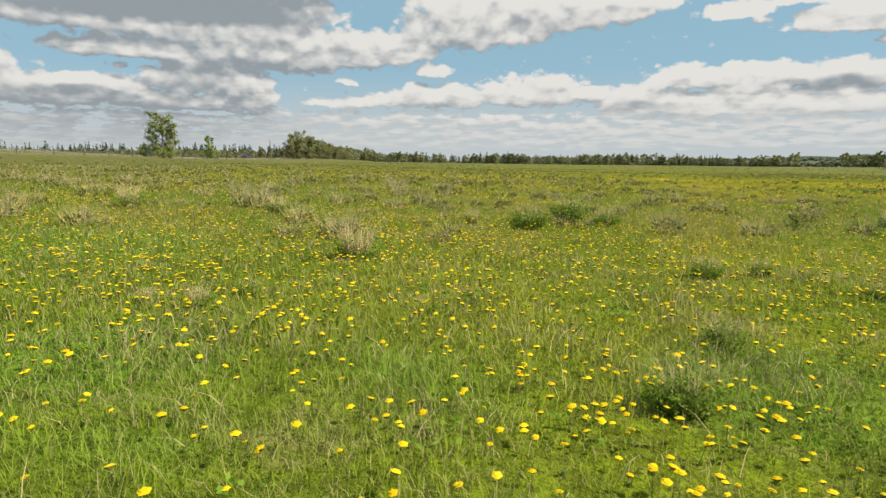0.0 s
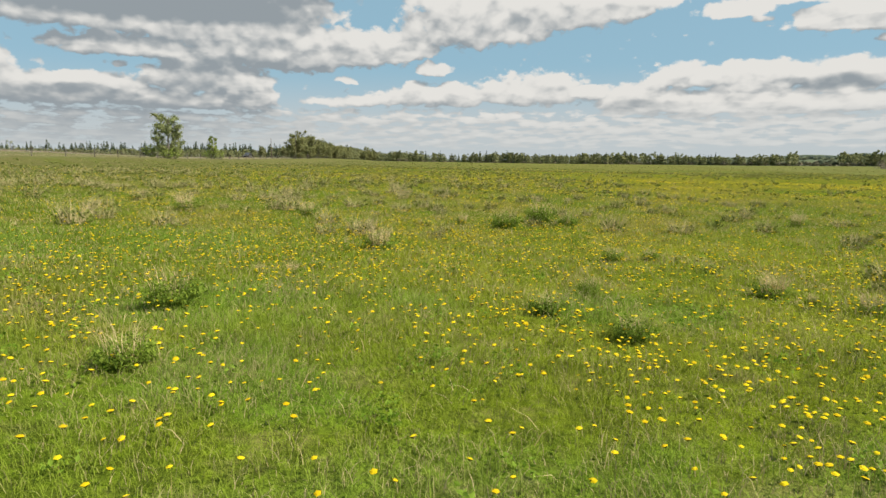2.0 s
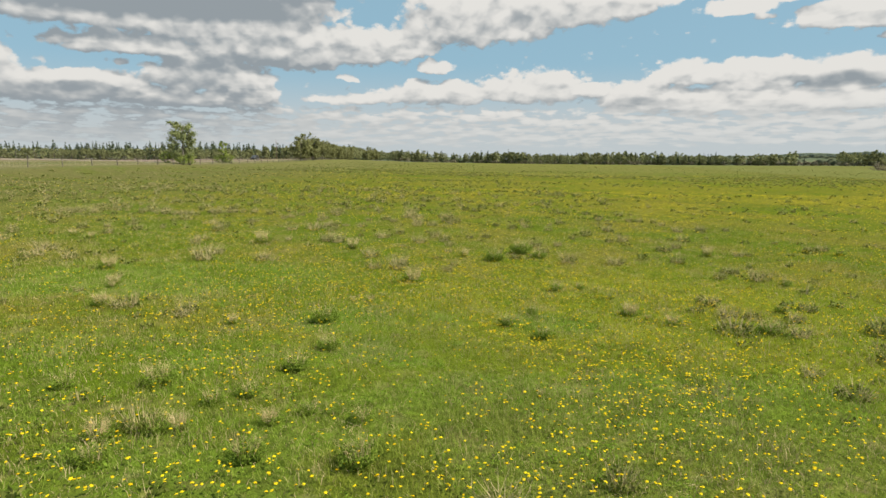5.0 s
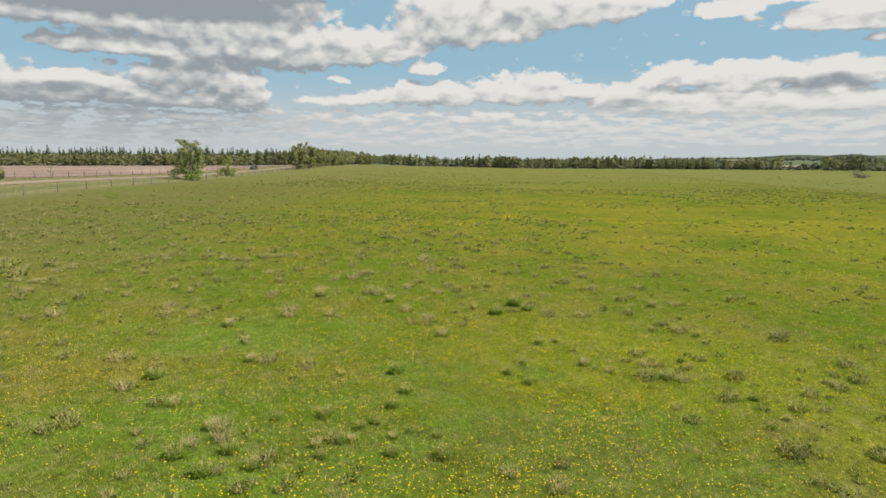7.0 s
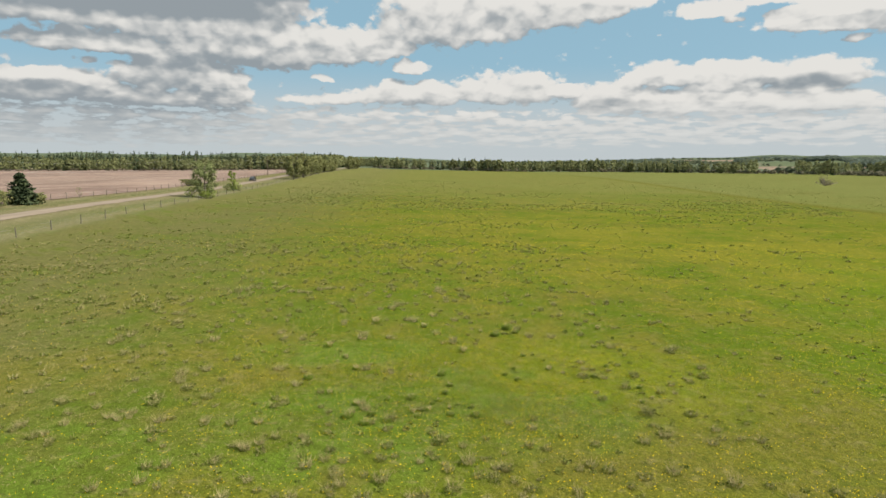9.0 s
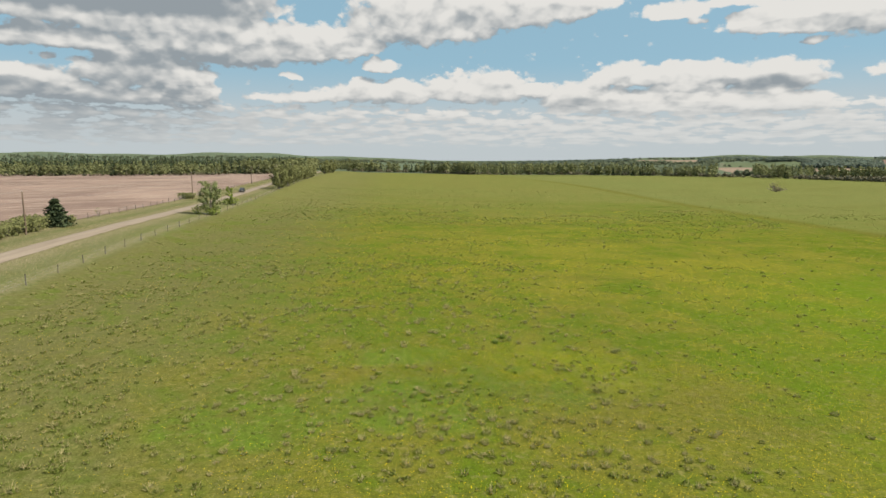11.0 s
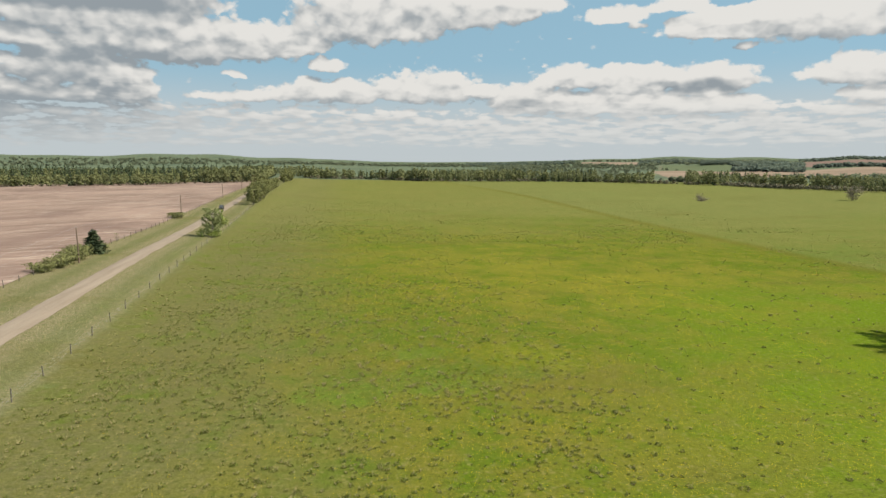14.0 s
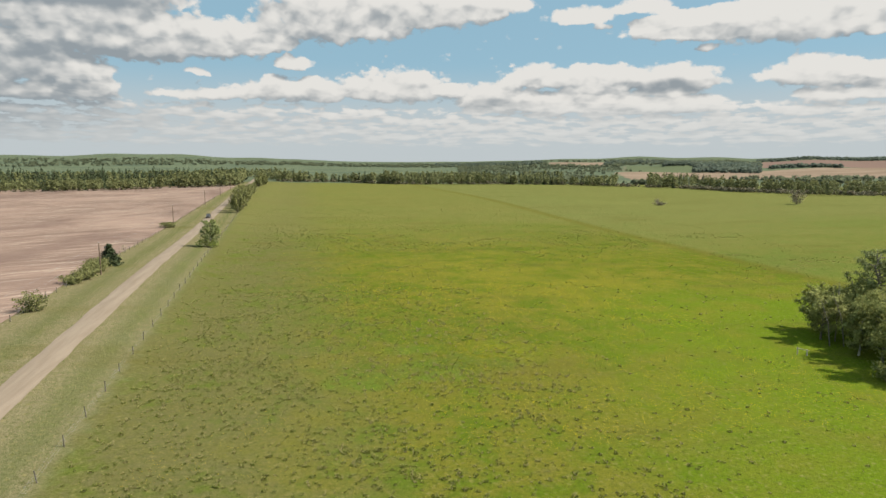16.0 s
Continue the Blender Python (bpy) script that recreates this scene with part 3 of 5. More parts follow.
def leaves(soup, centres, size, r, slot=0, flat=0.0, long=1.5, facing=None):
    """Pointed leaves or leaf sprays, two triangles each, facing all ways (flat: nearer to level), or lying across the given directions."""
    n = len(centres)
    a = r.normal(size=(n, 3))
    a[:, 2] *= 1 - flat
    if facing is not None:
        a -= (a * facing).sum(1, keepdims=True) * facing
    a /= np.linalg.norm(a, axis=1, keepdims=True)
    b = r.normal(size=(n, 3)) if facing is None else np.cross(facing, a)
    b[:, 2] *= 1 - flat
    b -= (a * b).sum(1, keepdims=True) * a
    b /= np.linalg.norm(b, axis=1, keepdims=True)
    s = (np.asarray(size) * r.uniform(0.6, 1.4, n))[:, None]
    fold = np.cross(a, b) * s * 0.12
    v = np.stack([centres - a * s * long * 0.5, centres + b * s * 0.5 + fold, centres + a * s * long * 0.5, centres - b * s * 0.5 + fold], 1)
    k = np.arange(n)[:, None] * 4
    soup.add(v.reshape(-1, 3), np.concatenate([k + [[0, 1, 2]], k + [[0, 2, 3]]]), slot)
    return soup


def blades(soup, x, y, z, tall, wide, r, bend=0.45, segments=2, slot=0, heading=None):
    """Grass blades, tapered and bowed."""
    n = len(x)
    lean = r.uniform(0, 2 * np.pi, n) if heading is None else heading
    face = r.uniform(0, 2 * np.pi, n)
    out = np.stack([np.cos(lean), np.sin(lean), np.zeros(n)], 1) * (tall * bend * r.uniform(0.1, 1.2, n))[:, None]
    side = np.stack([np.cos(face), np.sin(face), np.zeros(n)], 1) * (np.asarray(wide) * 0.5 * np.ones(n))[:, None]
    root = np.stack([x, y, z], 1)
    high = np.zeros((n, 3))
    high[:, 2] = tall
    if segments == 1:
        v = np.stack([root - side, root + side, root + out + high], 1)
        soup.add(v.reshape(-1, 3), np.arange(n)[:, None] * 3 + [[0, 1, 2]], slot)
    else:
        mid = root + out * 0.3 + high * 0.6
        v = np.stack([root - side, root + side, mid + side * 0.8, mid - side * 0.8, root + out + high * 0.97], 1)
        k = np.arange(n)[:, None] * 5
        soup.add(v.reshape(-1, 3), np.concatenate([k + [[0, 1, 2]], k + [[0, 2, 3]], k + [[3, 2, 4]]]), slot)
    return soup


# ---------------------------------------------------------------- ground, field and lane


def sheet(name, xs, ys, lift, mat):
    gx, gy = np.meshgrid(xs, ys) if np.ndim(xs) == 1 else (xs, np.broadcast_to(np.asarray(ys)[:, None], xs.shape))
    z = ground_z(gx, gy) + lift
    rows, cols = gx.shape
    i, j = np.meshgrid(np.arange(rows - 1), np.arange(cols - 1), indexing="ij")
    a = (i * cols + j).ravel()
    s = Soup().add(np.stack([gx, gy, z], -1).reshape(-1, 3), np.concatenate([np.stack([a, a + 1, a + cols + 1], 1), np.stack([a, a + cols + 1, a + cols], 1)]))
    return new(name, s.mesh(name, mat, smooth_shade=True))


def build_land():
    u = np.linspace(-1, 1, 285)
    spread = 34 * np.sinh(u * math.asinh(4700 / 34))
    tagged(sheet("ground", spread, spread + 20, 0.0, M_GROUND), "rolling green meadow with dry patches and yellow flowers", "meadow", kind="structure")
    ys = np.linspace(-160, 535, 140)
    reach = np.concatenate([np.linspace(0, 30, 16), np.linspace(40, 640, 31)])
    wob = 0.5 * (field(ys, ys * 0, 9, 3) - 0.5) + 0.4 * (field(ys, ys * 0, 2.5, 4) - 0.5)
    xs = (edge_x(ys) + wob)[:, None] - reach[None]
    tagged(sheet("field", xs, ys, 0.10, M_PLOUGH), "bare ploughed pinkish-brown field beside the lane", "field", kind="structure")
    ys = np.linspace(-260, 1000, 631)
    across = np.linspace(-1, 1, 9)
    half = 1.85
    ragged = 0.28 * (field(ys, ys * 0, 1.7, 5) - 0.5) + 0.3 * (field(ys, ys * 0, 6, 6) - 0.5)
    ragged2 = 0.28 * (field(ys, ys * 0, 1.7, 8) - 0.5) + 0.3 * (field(ys, ys * 0, 6, 9) - 0.5)
    xs = lane_x(ys)[:, None] + across[None] * half + np.where(across > 0.9, 1, 0)[None] * ragged[:, None] + np.where(across < -0.9, 1, 0)[None] * ragged2[:, None]
    lift = (0.16 - 0.10 * np.abs(across) ** 3)[None]
    tagged(sheet("road", xs, ys, lift, M_GRAVEL), "narrow pale gravel lane between grass verges", "road", kind="structure")


build_land()


# ---------------------------------------------------------------- trees


def broadleaf(height, spread, base, seed, n_leaf, leaf, limbs=14, trunks=1, sparse=0.0):
    """Trunk and crown of a broadleaved tree, as two soups round the origin."""
    r = np.random.default_rng(seed)
    wood, crown = Soup(), Soup()
    tips = []
    for k in range(trunks):
        foot = np.array([0, 0, -0.15]) if trunks == 1 else np.array([r.normal() * spread * 0.22, r.normal() * spread * 0.22, -0.15])
        top = height * (0.93 if k == 0 else r.uniform(0.6, 0.9))
        lean = r.normal(size=2) * 0.05 * height + foot[:2] * 0.8
        s = np.linspace(0, 1, 7)
        path = np.stack([foot[0] + lean[0] * s**1.4 + r.normal(size=7) * 0.02 * height * s, foot[1] + lean[1] * s**1.4 + r.normal(size=7) * 0.02 * height * s, foot[2] + top * s], 1)
        thick = height * (0.020 if trunks == 1 else 0.013)
        tube(wood, path, thick * (1.15 - s) ** 0.9 + 0.008, 6)
        for b in range(limbs):
            q = base + (0.97 - base) * (b + r.random()) / limbs
            start = np.array([np.interp(q, s, path[:, i]) for i in range(3)])
            turn = b * 2.4 + r.normal() * 0.5
            shape = np.sin(np.pi * np.clip((q - base) / (1.03 - base), 0, 1) ** 0.75) ** 0.6
            length = spread * (0.35 + 0.75 * shape) * r.uniform(0.7, 1.15)
            rise = r.uniform(0.25, 0.75) * length
            e = np.linspace(0, 1, 5)
            limb = start + np.stack([np.cos(turn) * length * e, np.sin(turn) * length * e, rise * e**1.3], 1) + r.normal(size=(5, 3)) * 0.04 * length * e[:, None]
            tube(wood, limb, thick * 0.42 * (1.1 - e) * (1.1 - q * 0.5) + 0.006, 4)
            for w in (0.45, 0.7, 0.88, 1.0):
                tips.append([np.interp(w, e, limb[:, i]) for i in range(3)])
    tips = np.array(tips)
    keep = tips[r.random(len(tips)) > sparse]
    owner = r.integers(0, len(keep), n_leaf)
    loose = r.normal(size=(n_leaf, 3)) * spread * np.array([0.15, 0.15, 0.13]) * r.uniform(0.3, 1.25, (n_leaf, 1))
    centres = keep[owner] + loose
    centres[:, 2] = np.clip(centres[:, 2], 0.12, height * 1.02)
    outward = loose / (np.linalg.norm(loose, axis=1, keepdims=True) + 1e-6) + (centres - [0, 0, height * 0.5]) * [1, 1, 0.6] / (1.6 * spread) + r.normal(size=(n_leaf, 3)) * 0.35 + [0, 0, 0.25]
    leaves(crown, centres, leaf, r, facing=outward / np.linalg.norm(outward, axis=1, keepdims=True))
    return wood, crown


def conifer(height, spread, seed, tiers=18, around=9):
    r = np.random.default_rng(seed)
    wood, crown = Soup(), Soup()
    tube(wood, [(0, 0, -0.15), (0, 0, height * 0.5), (0, 0, height * 0.97)], [height * 0.022, height * 0.012, 0.01], 6)
    for k in range(tiers):
        q = 0.05 + 0.93 * k / (tiers - 1)
        reach = spread * (1 - q) ** 0.85 * r.uniform(0.85, 1.1) + 0.05 * spread
        for b in range(max(4, round(around * (1.1 - q)))):
            turn = r.uniform(0, 2 * np.pi)
            length = reach * r.uniform(0.65, 1.12)
            e = np.linspace(0.15, 1, 6)
            line = np.stack([np.cos(turn) * length * e, np.sin(turn) * length * e, height * q - 0.16 * length * e + 0.10 * length * e**3], 1)
            spray = np.repeat(line, 3, 0) + r.normal(size=(18, 3)) * [0.07 * spread, 0.07 * spread, 0.035 * spread]
            leaves(crown, spray, 0.115 * spread, r, long=2.2, flat=0.5)
    return wood, crown


def plant(name, x, y, kinds, label, category, leaf_mat, bark=None, group="", turn=0.0):
    wood, crown = kinds
    ob = thing(name, x, y, label, category, group, turn=turn)
    part("trunk", wood.mesh("trunk", bark or M_BARK, smooth_shade=True), ob)
    part("crown", crown.mesh("crown", leaf_mat), ob)
    return ob


def build_lane_trees():
    plant("poplar_tree", -50.5, 110.0, broadleaf(7.9, 2.5, 0.12, 11, 6000, 0.19, limbs=23), "slender balsam poplar in thin new leaf beside the lane fence", "tree", M_POPLAR)
    for k, (dx, dy, h, w) in enumerate(((-2.6, -1.0, 2.3, 1.1), (-1.2, 1.2, 2.6, 1.2), (1.2, 0.4, 2.6, 1.1), (0.6, -1.2, 1.9, 0.9))):
        plant("poplar_sapling", -50.5 + dx, 110.0 + dy, broadleaf(h, w, 0.05, 40 + k, 520, 0.15, limbs=9, trunks=3), "bushy light green poplar sapling below a taller poplar", "sapling", M_SPRING, group="saplings under the poplar")
    plant("young_poplar", -54.0, 141.5, broadleaf(5.7, 0.95, 0.1, 12, 1700, 0.18, limbs=18), "small upright young poplar by the lane", "tree", M_SPRING)
    for k, (dx, h) in enumerate(((-1.2, 2.0), (1.3, 2.2), (0.3, 1.5))):
        plant("poplar_sapling", -54.0 + dx, 141.2 + 0.4 * k, broadleaf(h, 1.0, 0.05, 60 + k, 420, 0.15, limbs=8, trunks=3), "low light green sapling at the foot of a young poplar", "sapling", M_SPRING, group="saplings under the young poplar")
    r = np.random.default_rng(5)
    for k in range(15):
        y = 222 + 12.0 * k + r.uniform(-3, 3)
        h = 10.6 - 0.29 * k + r.normal() * 0.6
        plant("roadside_tree", float(lane_x(y)) + 9.9 + r.normal() * 0.8, y, broadleaf(h, 2.7, 0.10, 80 + k, 2200, 0.38, limbs=15, trunks=3), "dense roadside willow tree in olive spring leaf", "tree", M_OLIVE, group="tree row along the lane")
    for k in range(9):
        y = 500 + 13 * k + r.uniform(-4, 4)
        plant("roadside_tree", float(lane_x(y)) + 11.5 + r.normal() * 2.0, y, broadleaf(10.5 + r.normal(), 3.2, 0.1, 110 + k, 700, 0.75, limbs=12, trunks=2), "leafy roadside tree at the end of the meadow", "tree", M_OLIVE, group="trees at the meadow end")
    plant("spruce_tree", -68.3, 76.2, conifer(5.0, 2.7, 3, 20, 14), "small dark spruce on the field bank", "spruce", M_SPRUCE)
    for x, y, h, w, s in ((-67.0, 31.5, 3.2, 1.9, 1), (-68.4, 58.5, 1.9, 1.9, 2), (-68.0, 62.5, 2.2, 2.0, 3), (-68.6, 66.5, 2.3, 1.9, 4), (-68.4, 68.0, 2.4, 1.9, 5), (-69.6, 71.5, 2.6, 1.8, 6), (-69.2, 54.0, 1.5, 1.6, 7), (-67.9, 79.6, 1.7, 1.2, 8), (-73.2, 162.0, 1.8, 2.2, 9), (-73.4, 166.0, 1.5, 1.9, 10)):
        plant("roadside_shrub", x, y, broadleaf(h, w, 0.03, 140 + s, 1100, 0.21, limbs=13, trunks=4), "rounded olive green willow shrub on the field bank", "shrub", M_OLIVE, group="shrubs on the field bank")
    plant("bare_sapling", -71.0, 98.0, broadleaf(2.2, 0.6, 0.2, 160, 60, 0.12, limbs=8), "thin half-bare sapling on the field edge", "sapling", M_POPLAR)


def build_copse():
    """The clump of aspens where an old corner post stands."""
    r = np.random.default_rng(9)
    front = ((57.0, 1.0, 7.6, 2.7), (60.5, 4.5, 8.2, 2.8), (59.2, -4.0, 8.3, 2.6), (55.8, -7.2, 7.0, 2.0), (63.5, -1.5, 9.2, 2.9), (57.4, -11.0, 10.4, 3.0), (53.6, -16.2, 9.8, 3.2),
             (60.5, -9.0, 10.5, 3.0), (58.0, -18.0, 11.0, 3.2), (63.0, -14.5, 11.5, 3.2), (66.0, 3.2, 10.0, 2.8))
    for k, (x, y, h, w) in enumerate(front):
        plant("aspen_tree", x + 2.6, y - 0.6, broadleaf(h, w, 0.15, 200 + k, 6500, 0.22, limbs=20, trunks=2 if k % 3 else 1), "leafy aspen on the edge of the copse", "tree", M_ASPEN, M_PALE_BARK if k in (2, 3) else M_BARK, group="copse")
    tall = ((69.5, 0.5, 15.2, 2.7), (73.5, 2.0, 15.4, 2.6), (71.5, -5.0, 15.8, 2.8), (77.0, -2.5, 15.0, 2.7), (68.0, -10.0, 13.5, 2.8), (75.0, -9.5, 14.5, 2.8), (70.0, -18.0, 14.0, 2.9))
    for k, (x, y, h, w) in enumerate(tall):
        plant("tall_aspen_tree", x, y, broadleaf(h, w, 0.25, 240 + k, 3400, 0.22, limbs=24, sparse=0.2), "tall aspen in thin greyish new leaf", "tree", M_POPLAR, group="copse")
    for k in range(8):
        x, y = 52.2 + 1.6 * k, -17.5 - 1.1 * k + r.normal() * 1.0
        plant("copse_shrub", x, y, broadleaf(2.4 + r.random(), 1.6, 0.03, 270 + k, 900, 0.2, limbs=11, trunks=4), "dense green undergrowth shrub at the copse edge", "shrub", M_ASPEN, group="copse undergrowth")
    for k, (x, y, z, dx, dy) in enumerate(((58.0, -3.0, 7.2, -1.2, 1.2), (61.0, -1.0, 9.5, 0.6, 0.8), (60.2, -3.5, 8.8, -2.2, 1.0))):
        s = Soup()
        tube(s, [(0, 0, -0.2), (dx * 0.3, dy * 0.3, z * 0.5), (dx, dy, z)], [0.11, 0.08, 0.015], 6)
        for b in range(6):
            q = 0.55 + 0.07 * b
            tube(s, [(dx * q, dy * q, z * q), (dx * q + math.cos(b * 2.3) * 0.9, dy * q + math.sin(b * 2.3) * 0.9, z * q + 0.7)], [0.03, 0.008], 4)
        tagged(new("dead_tree", s.mesh("dead_tree", M_BARK, smooth_shade=True)), "bare grey dead aspen stem among leafy trees", "dead tree", "copse").matrix_basis = pose(x, y, float(ground_z(x, y)))


def build_meadow_shrubs():
    wood, crown = Soup(), Soup()
    r = np.random.default_rng(21)
    for k in range(46):
        turn, out = r.uniform(0, 2 * np.pi), r.uniform(0.25, 1.0)
        length = r.uniform(3.0, 6.2) * (1.1 if math.cos(turn) < 0 else 0.9)
        e = np.linspace(0, 1, 5)
        line = np.stack([np.cos(turn) * out * length * e, np.sin(turn) * out * length * e, length * (0.95 - out * 0.65) * e**0.9], 1)
        tube(wood, line, 0.06 * (1.1 - e) + 0.012, 4)
        leaves(crown, np.repeat(line[2:], 7, 0) + r.normal(size=(21, 3)) * 0.28, 0.22, r, long=2.4)
    plant("spreading_shrub", 208.5, 284.0, (wood, crown), "dark spreading half-bare willow shrub alone in the meadow", "shrub", M_WILLOW)
    plant("lone_tree", 296.0, 260.5, broadleaf(9.4, 3.7, 0.10, 31, 1300, 0.34, limbs=18, trunks=5, sparse=0.2), "half-bare grey many-stemmed tree alone in the meadow", "tree", M_WILLOW)


build_lane_trees()
build_copse()
build_meadow_shrubs()

# ---------------------------------------------------------------- woods far off


def templates(kind, count):
    made = []
    for k in range(count):
        r = np.random.default_rng(400 + k + 50 * len(kind))
        s = Soup()
        if kind == "spruce":
            tube(s, [(0, 0, 0), (0, 0, 0.9)], [0.012, 0.004], 3, 1, cap=False)
            q = r.random(84) ** 1.2
            turn, reach = r.uniform(0, 2 * np.pi, 84), (1 - q) * r.uniform(0.55, 1.0, 84) * 0.15 + 0.006
            out = np.stack([np.cos(turn), np.sin(turn), np.full(84, 0.55)], 1) + r.normal(size=(84, 3)) * 0.3
            leaves(s, np.stack([np.cos(turn) * reach, np.sin(turn) * reach, 0.06 + 0.94 * q], 1), 0.085 * (1.15 - 0.75 * q), r, 0, long=1.7, facing=out / np.linalg.norm(out, axis=1, keepdims=True))
        elif kind in ("shrub", "clump"):
            n = 46 if kind == "shrub" else 17
            out = r.normal(size=(n, 3))
            out[:, 2] = np.abs(out[:, 2])
            out /= np.linalg.norm(out, axis=1, keepdims=True)
            c = out * [0.5, 0.5, 0.62] * r.uniform(0.6, 1.1, (n, 1)) + [0, 0, 0.22]
            out = out + r.normal(size=(n, 3)) * 0.3
            leaves(s, c, 0.21 if kind == "shrub" else 0.40, r, 0, long=1.5, facing=out / np.linalg.norm(out, axis=1, keepdims=True))
        else:
            tube(s, [(0, 0, 0), (r.normal() * 0.02, r.normal() * 0.02, 0.8)], [0.012, 0.004], 3, 1, cap=False)
            high = np.linspace(0.20, 0.88, 9) + r.normal(size=9) * 0.03
            girth = 0.15 * np.sin(np.pi * np.clip((high + 0.12) / 1.14, 0, 1)) ** 0.8
            turn = np.arange(9) * 2.4 + r.random() * 6
            lobes = np.stack([np.cos(turn) * girth * 0.62, np.sin(turn) * girth * 0.62, high], 1)
            who = r.integers(0, 9, 76)
            out = r.normal(size=(76, 3)) + [0, 0, 0.35] + lobes[who] * [5, 5, 0]
            out /= np.linalg.norm(out, axis=1, keepdims=True)
            c = lobes[who] + out * (girth[who] * 0.62)[:, None] * r.uniform(0.75, 1.12, (76, 1)) * [1, 1, 1.1]
            out = out + r.normal(size=(76, 3)) * 0.12
            leaves(s, np.clip(c, [-1, -1, 0.05], [1, 1, 1.03]), 0.098, r, 0, long=1.4, facing=out / np.linalg.norm(out, axis=1, keepdims=True))
        made.append(s.arrays())
    return made


def scatter(soup, spots, made, r):
    """Trees of the given x, y, height and width factor, joined."""
    for x, y, h, w in spots:
        v, t, m = made[r.integers(len(made))]
        c, s = math.cos(a := r.uniform(0, 6.283)), math.sin(a)
        out = np.stack([(v[:, 0] * c - v[:, 1] * s) * h * w + x, (v[:, 0] * s + v[:, 1] * c) * h * w + y, v[:, 2] * h + float(ground_z(x, y)) - 0.1], 1)
        soup.v.append(out)
        soup.t.append(t + soup.count)
        soup.m.append(m)
        soup.count += len(out)


def belt(points, depth, spacing, r):
    """Spots in a band that runs along points and lies behind them."""
    points = np.array(points, float)
    spots = []
    for a, b in zip(points[:-1], points[1:]):
        along = b - a
        length = np.linalg.norm(along)
        away = np.array([-along[1], along[0]]) / length
        for _ in range(int(length * depth / spacing**2)):
            spots.append(a + along * r.random() + away * depth * r.random() ** 2.2)
    return spots


def build_woods():
    r = np.random.default_rng(77)
    broad, spruce, shrub = templates("broad", 6), templates("spruce", 4), templates("shrub", 4)
    leafy_spots, spruce_spots, shrub_spots = [], [], []
    west = [(-560, 380), (-420, 430), (-254, 455), (-215, 455), (-177, 465), (-141, 498), (-95, 512), (-86, 530), (-100, 760)]
    for x, y in belt(west, 330, 11.8, r):
        deep = y - np.interp(x, [-560, -254, -141, -86], [380, 455, 498, 530])
        back = smooth(deep, 20, 90)
        stand = smooth(deep, 16, 34) * (1 - smooth(deep, 75, 110)) * (0.25 + 0.75 * smooth(-x, 130, 175))
        if r.random() < 0.02 + 0.30 * back + 0.62 * stand * (0.4 + field(x, y, 40, 14)):
            spruce_spots.append((x, y, r.uniform(12.0, 17.0), r.uniform(1.0, 1.3)))
        else:
            leafy_spots.append((x, y, r.uniform(8.0, 10.5) + 2.5 * back + 2.5 * (x > -150), r.uniform(0.95, 1.4)))
    for x, y in belt(west[:-1], 7, 4.5, r):
        shrub_spots.append((x, y - 1, r.uniform(1.5, 3.5), 1.0))
    north = [(-54, 652), (17, 680), (79, 624), (146, 621), (213, 612), (274, 586), (311, 534), (354, 482)]
    for x, y in belt(north, 260, 11.2, r):
        if 482.96 - 0.5483 * (843.89 - y) < x < 537.5 - 0.6137 * (835.66 - y) and y > 470:
            continue  # a gap that opens on the tilled land behind
        tall = 8.5 + 5 * field(x, y, 45, 2)
        if r.random() < 0.06 + 0.25 * (field(x, y, 60, 4) > 0.6):
            spruce_spots.append((x, y, tall + r.uniform(0, 3), 1.1))
        else:
            leafy_spots.append((x, y, tall + r.normal() * 1.3, r.uniform(0.95, 1.5)))
    for x, y in belt(north, 6, 3.6, r):
        shrub_spots.append((x, y - 2, r.uniform(2.0, 5.5), 1.0))
    east = [(352, 478), (360, 402), (386, 362), (420, 340), (436, 322), (560, 262), (760, 190)]
    for x, y in belt(east, 45, 6.4, r):
        gap = field(x, y, 55, 12)
        if gap > 0.42 or x > 440:
            leafy_spots.append((x + 14, y + 18, r.uniform(9.5, 13.0), r.uniform(0.9, 1.4)))
    for x, y in belt(east, 20, 4.0, r):
        shrub_spots.append((x, y, r.uniform(2.5, 5.5), 1.1))
    for k in range(16):
        leafy_spots.append((373 + 2.0 * k + r.normal() * 2, 352 - 1.6 * k + r.normal() * 2, r.uniform(9, 13), 0.8))
    s = Soup()
    scatter(s, leafy_spots, broad, r)
    tagged(new("broadleaf_woods", s.mesh("broadleaf_woods", M_WOODS, M_BARK)), "belts of aspen woodland in fresh olive green leaf", "woodland", kind="stuff")
    s = Soup()
    scatter(s, spruce_spots, spruce, r)
    tagged(new("spruce_woods", s.mesh("spruce_woods", M_SPRUCE, M_BARK)), "dark pointed spruces among the woodland", "woodland", kind="stuff")
    s = Soup()
    scatter(s, shrub_spots, shrub, r)
    tagged(new("willow_scrub", s.mesh("willow_scrub", M_SCRUB)), "greyish brown willow scrub in front of the woods", "scrub", kind="stuff")
    # wooded hills behind
    far, ridge = [], []
    for _ in range(9000):
        az, d = radians(r.uniform(-47, 54)), 760 + 2300 * r.random() ** 1.4
        x, y = d * math.sin(az) - 20, d * math.cos(az) - 76
        az = math.degrees(az)
        edge = 12 * (float(field(x, y, 60, 23)) - 0.5)
        tilled = 735 < y < 1200 + edge and x > 440 + edge + 0.47 * (y - 749)
        tilled = tilled or (az > 40.2 and 1880 < d < 3150) or (22.4 < az < 27.6 and 2180 < d < 2760) or (29 < az < 36.6 and 1500 < d < 1990)
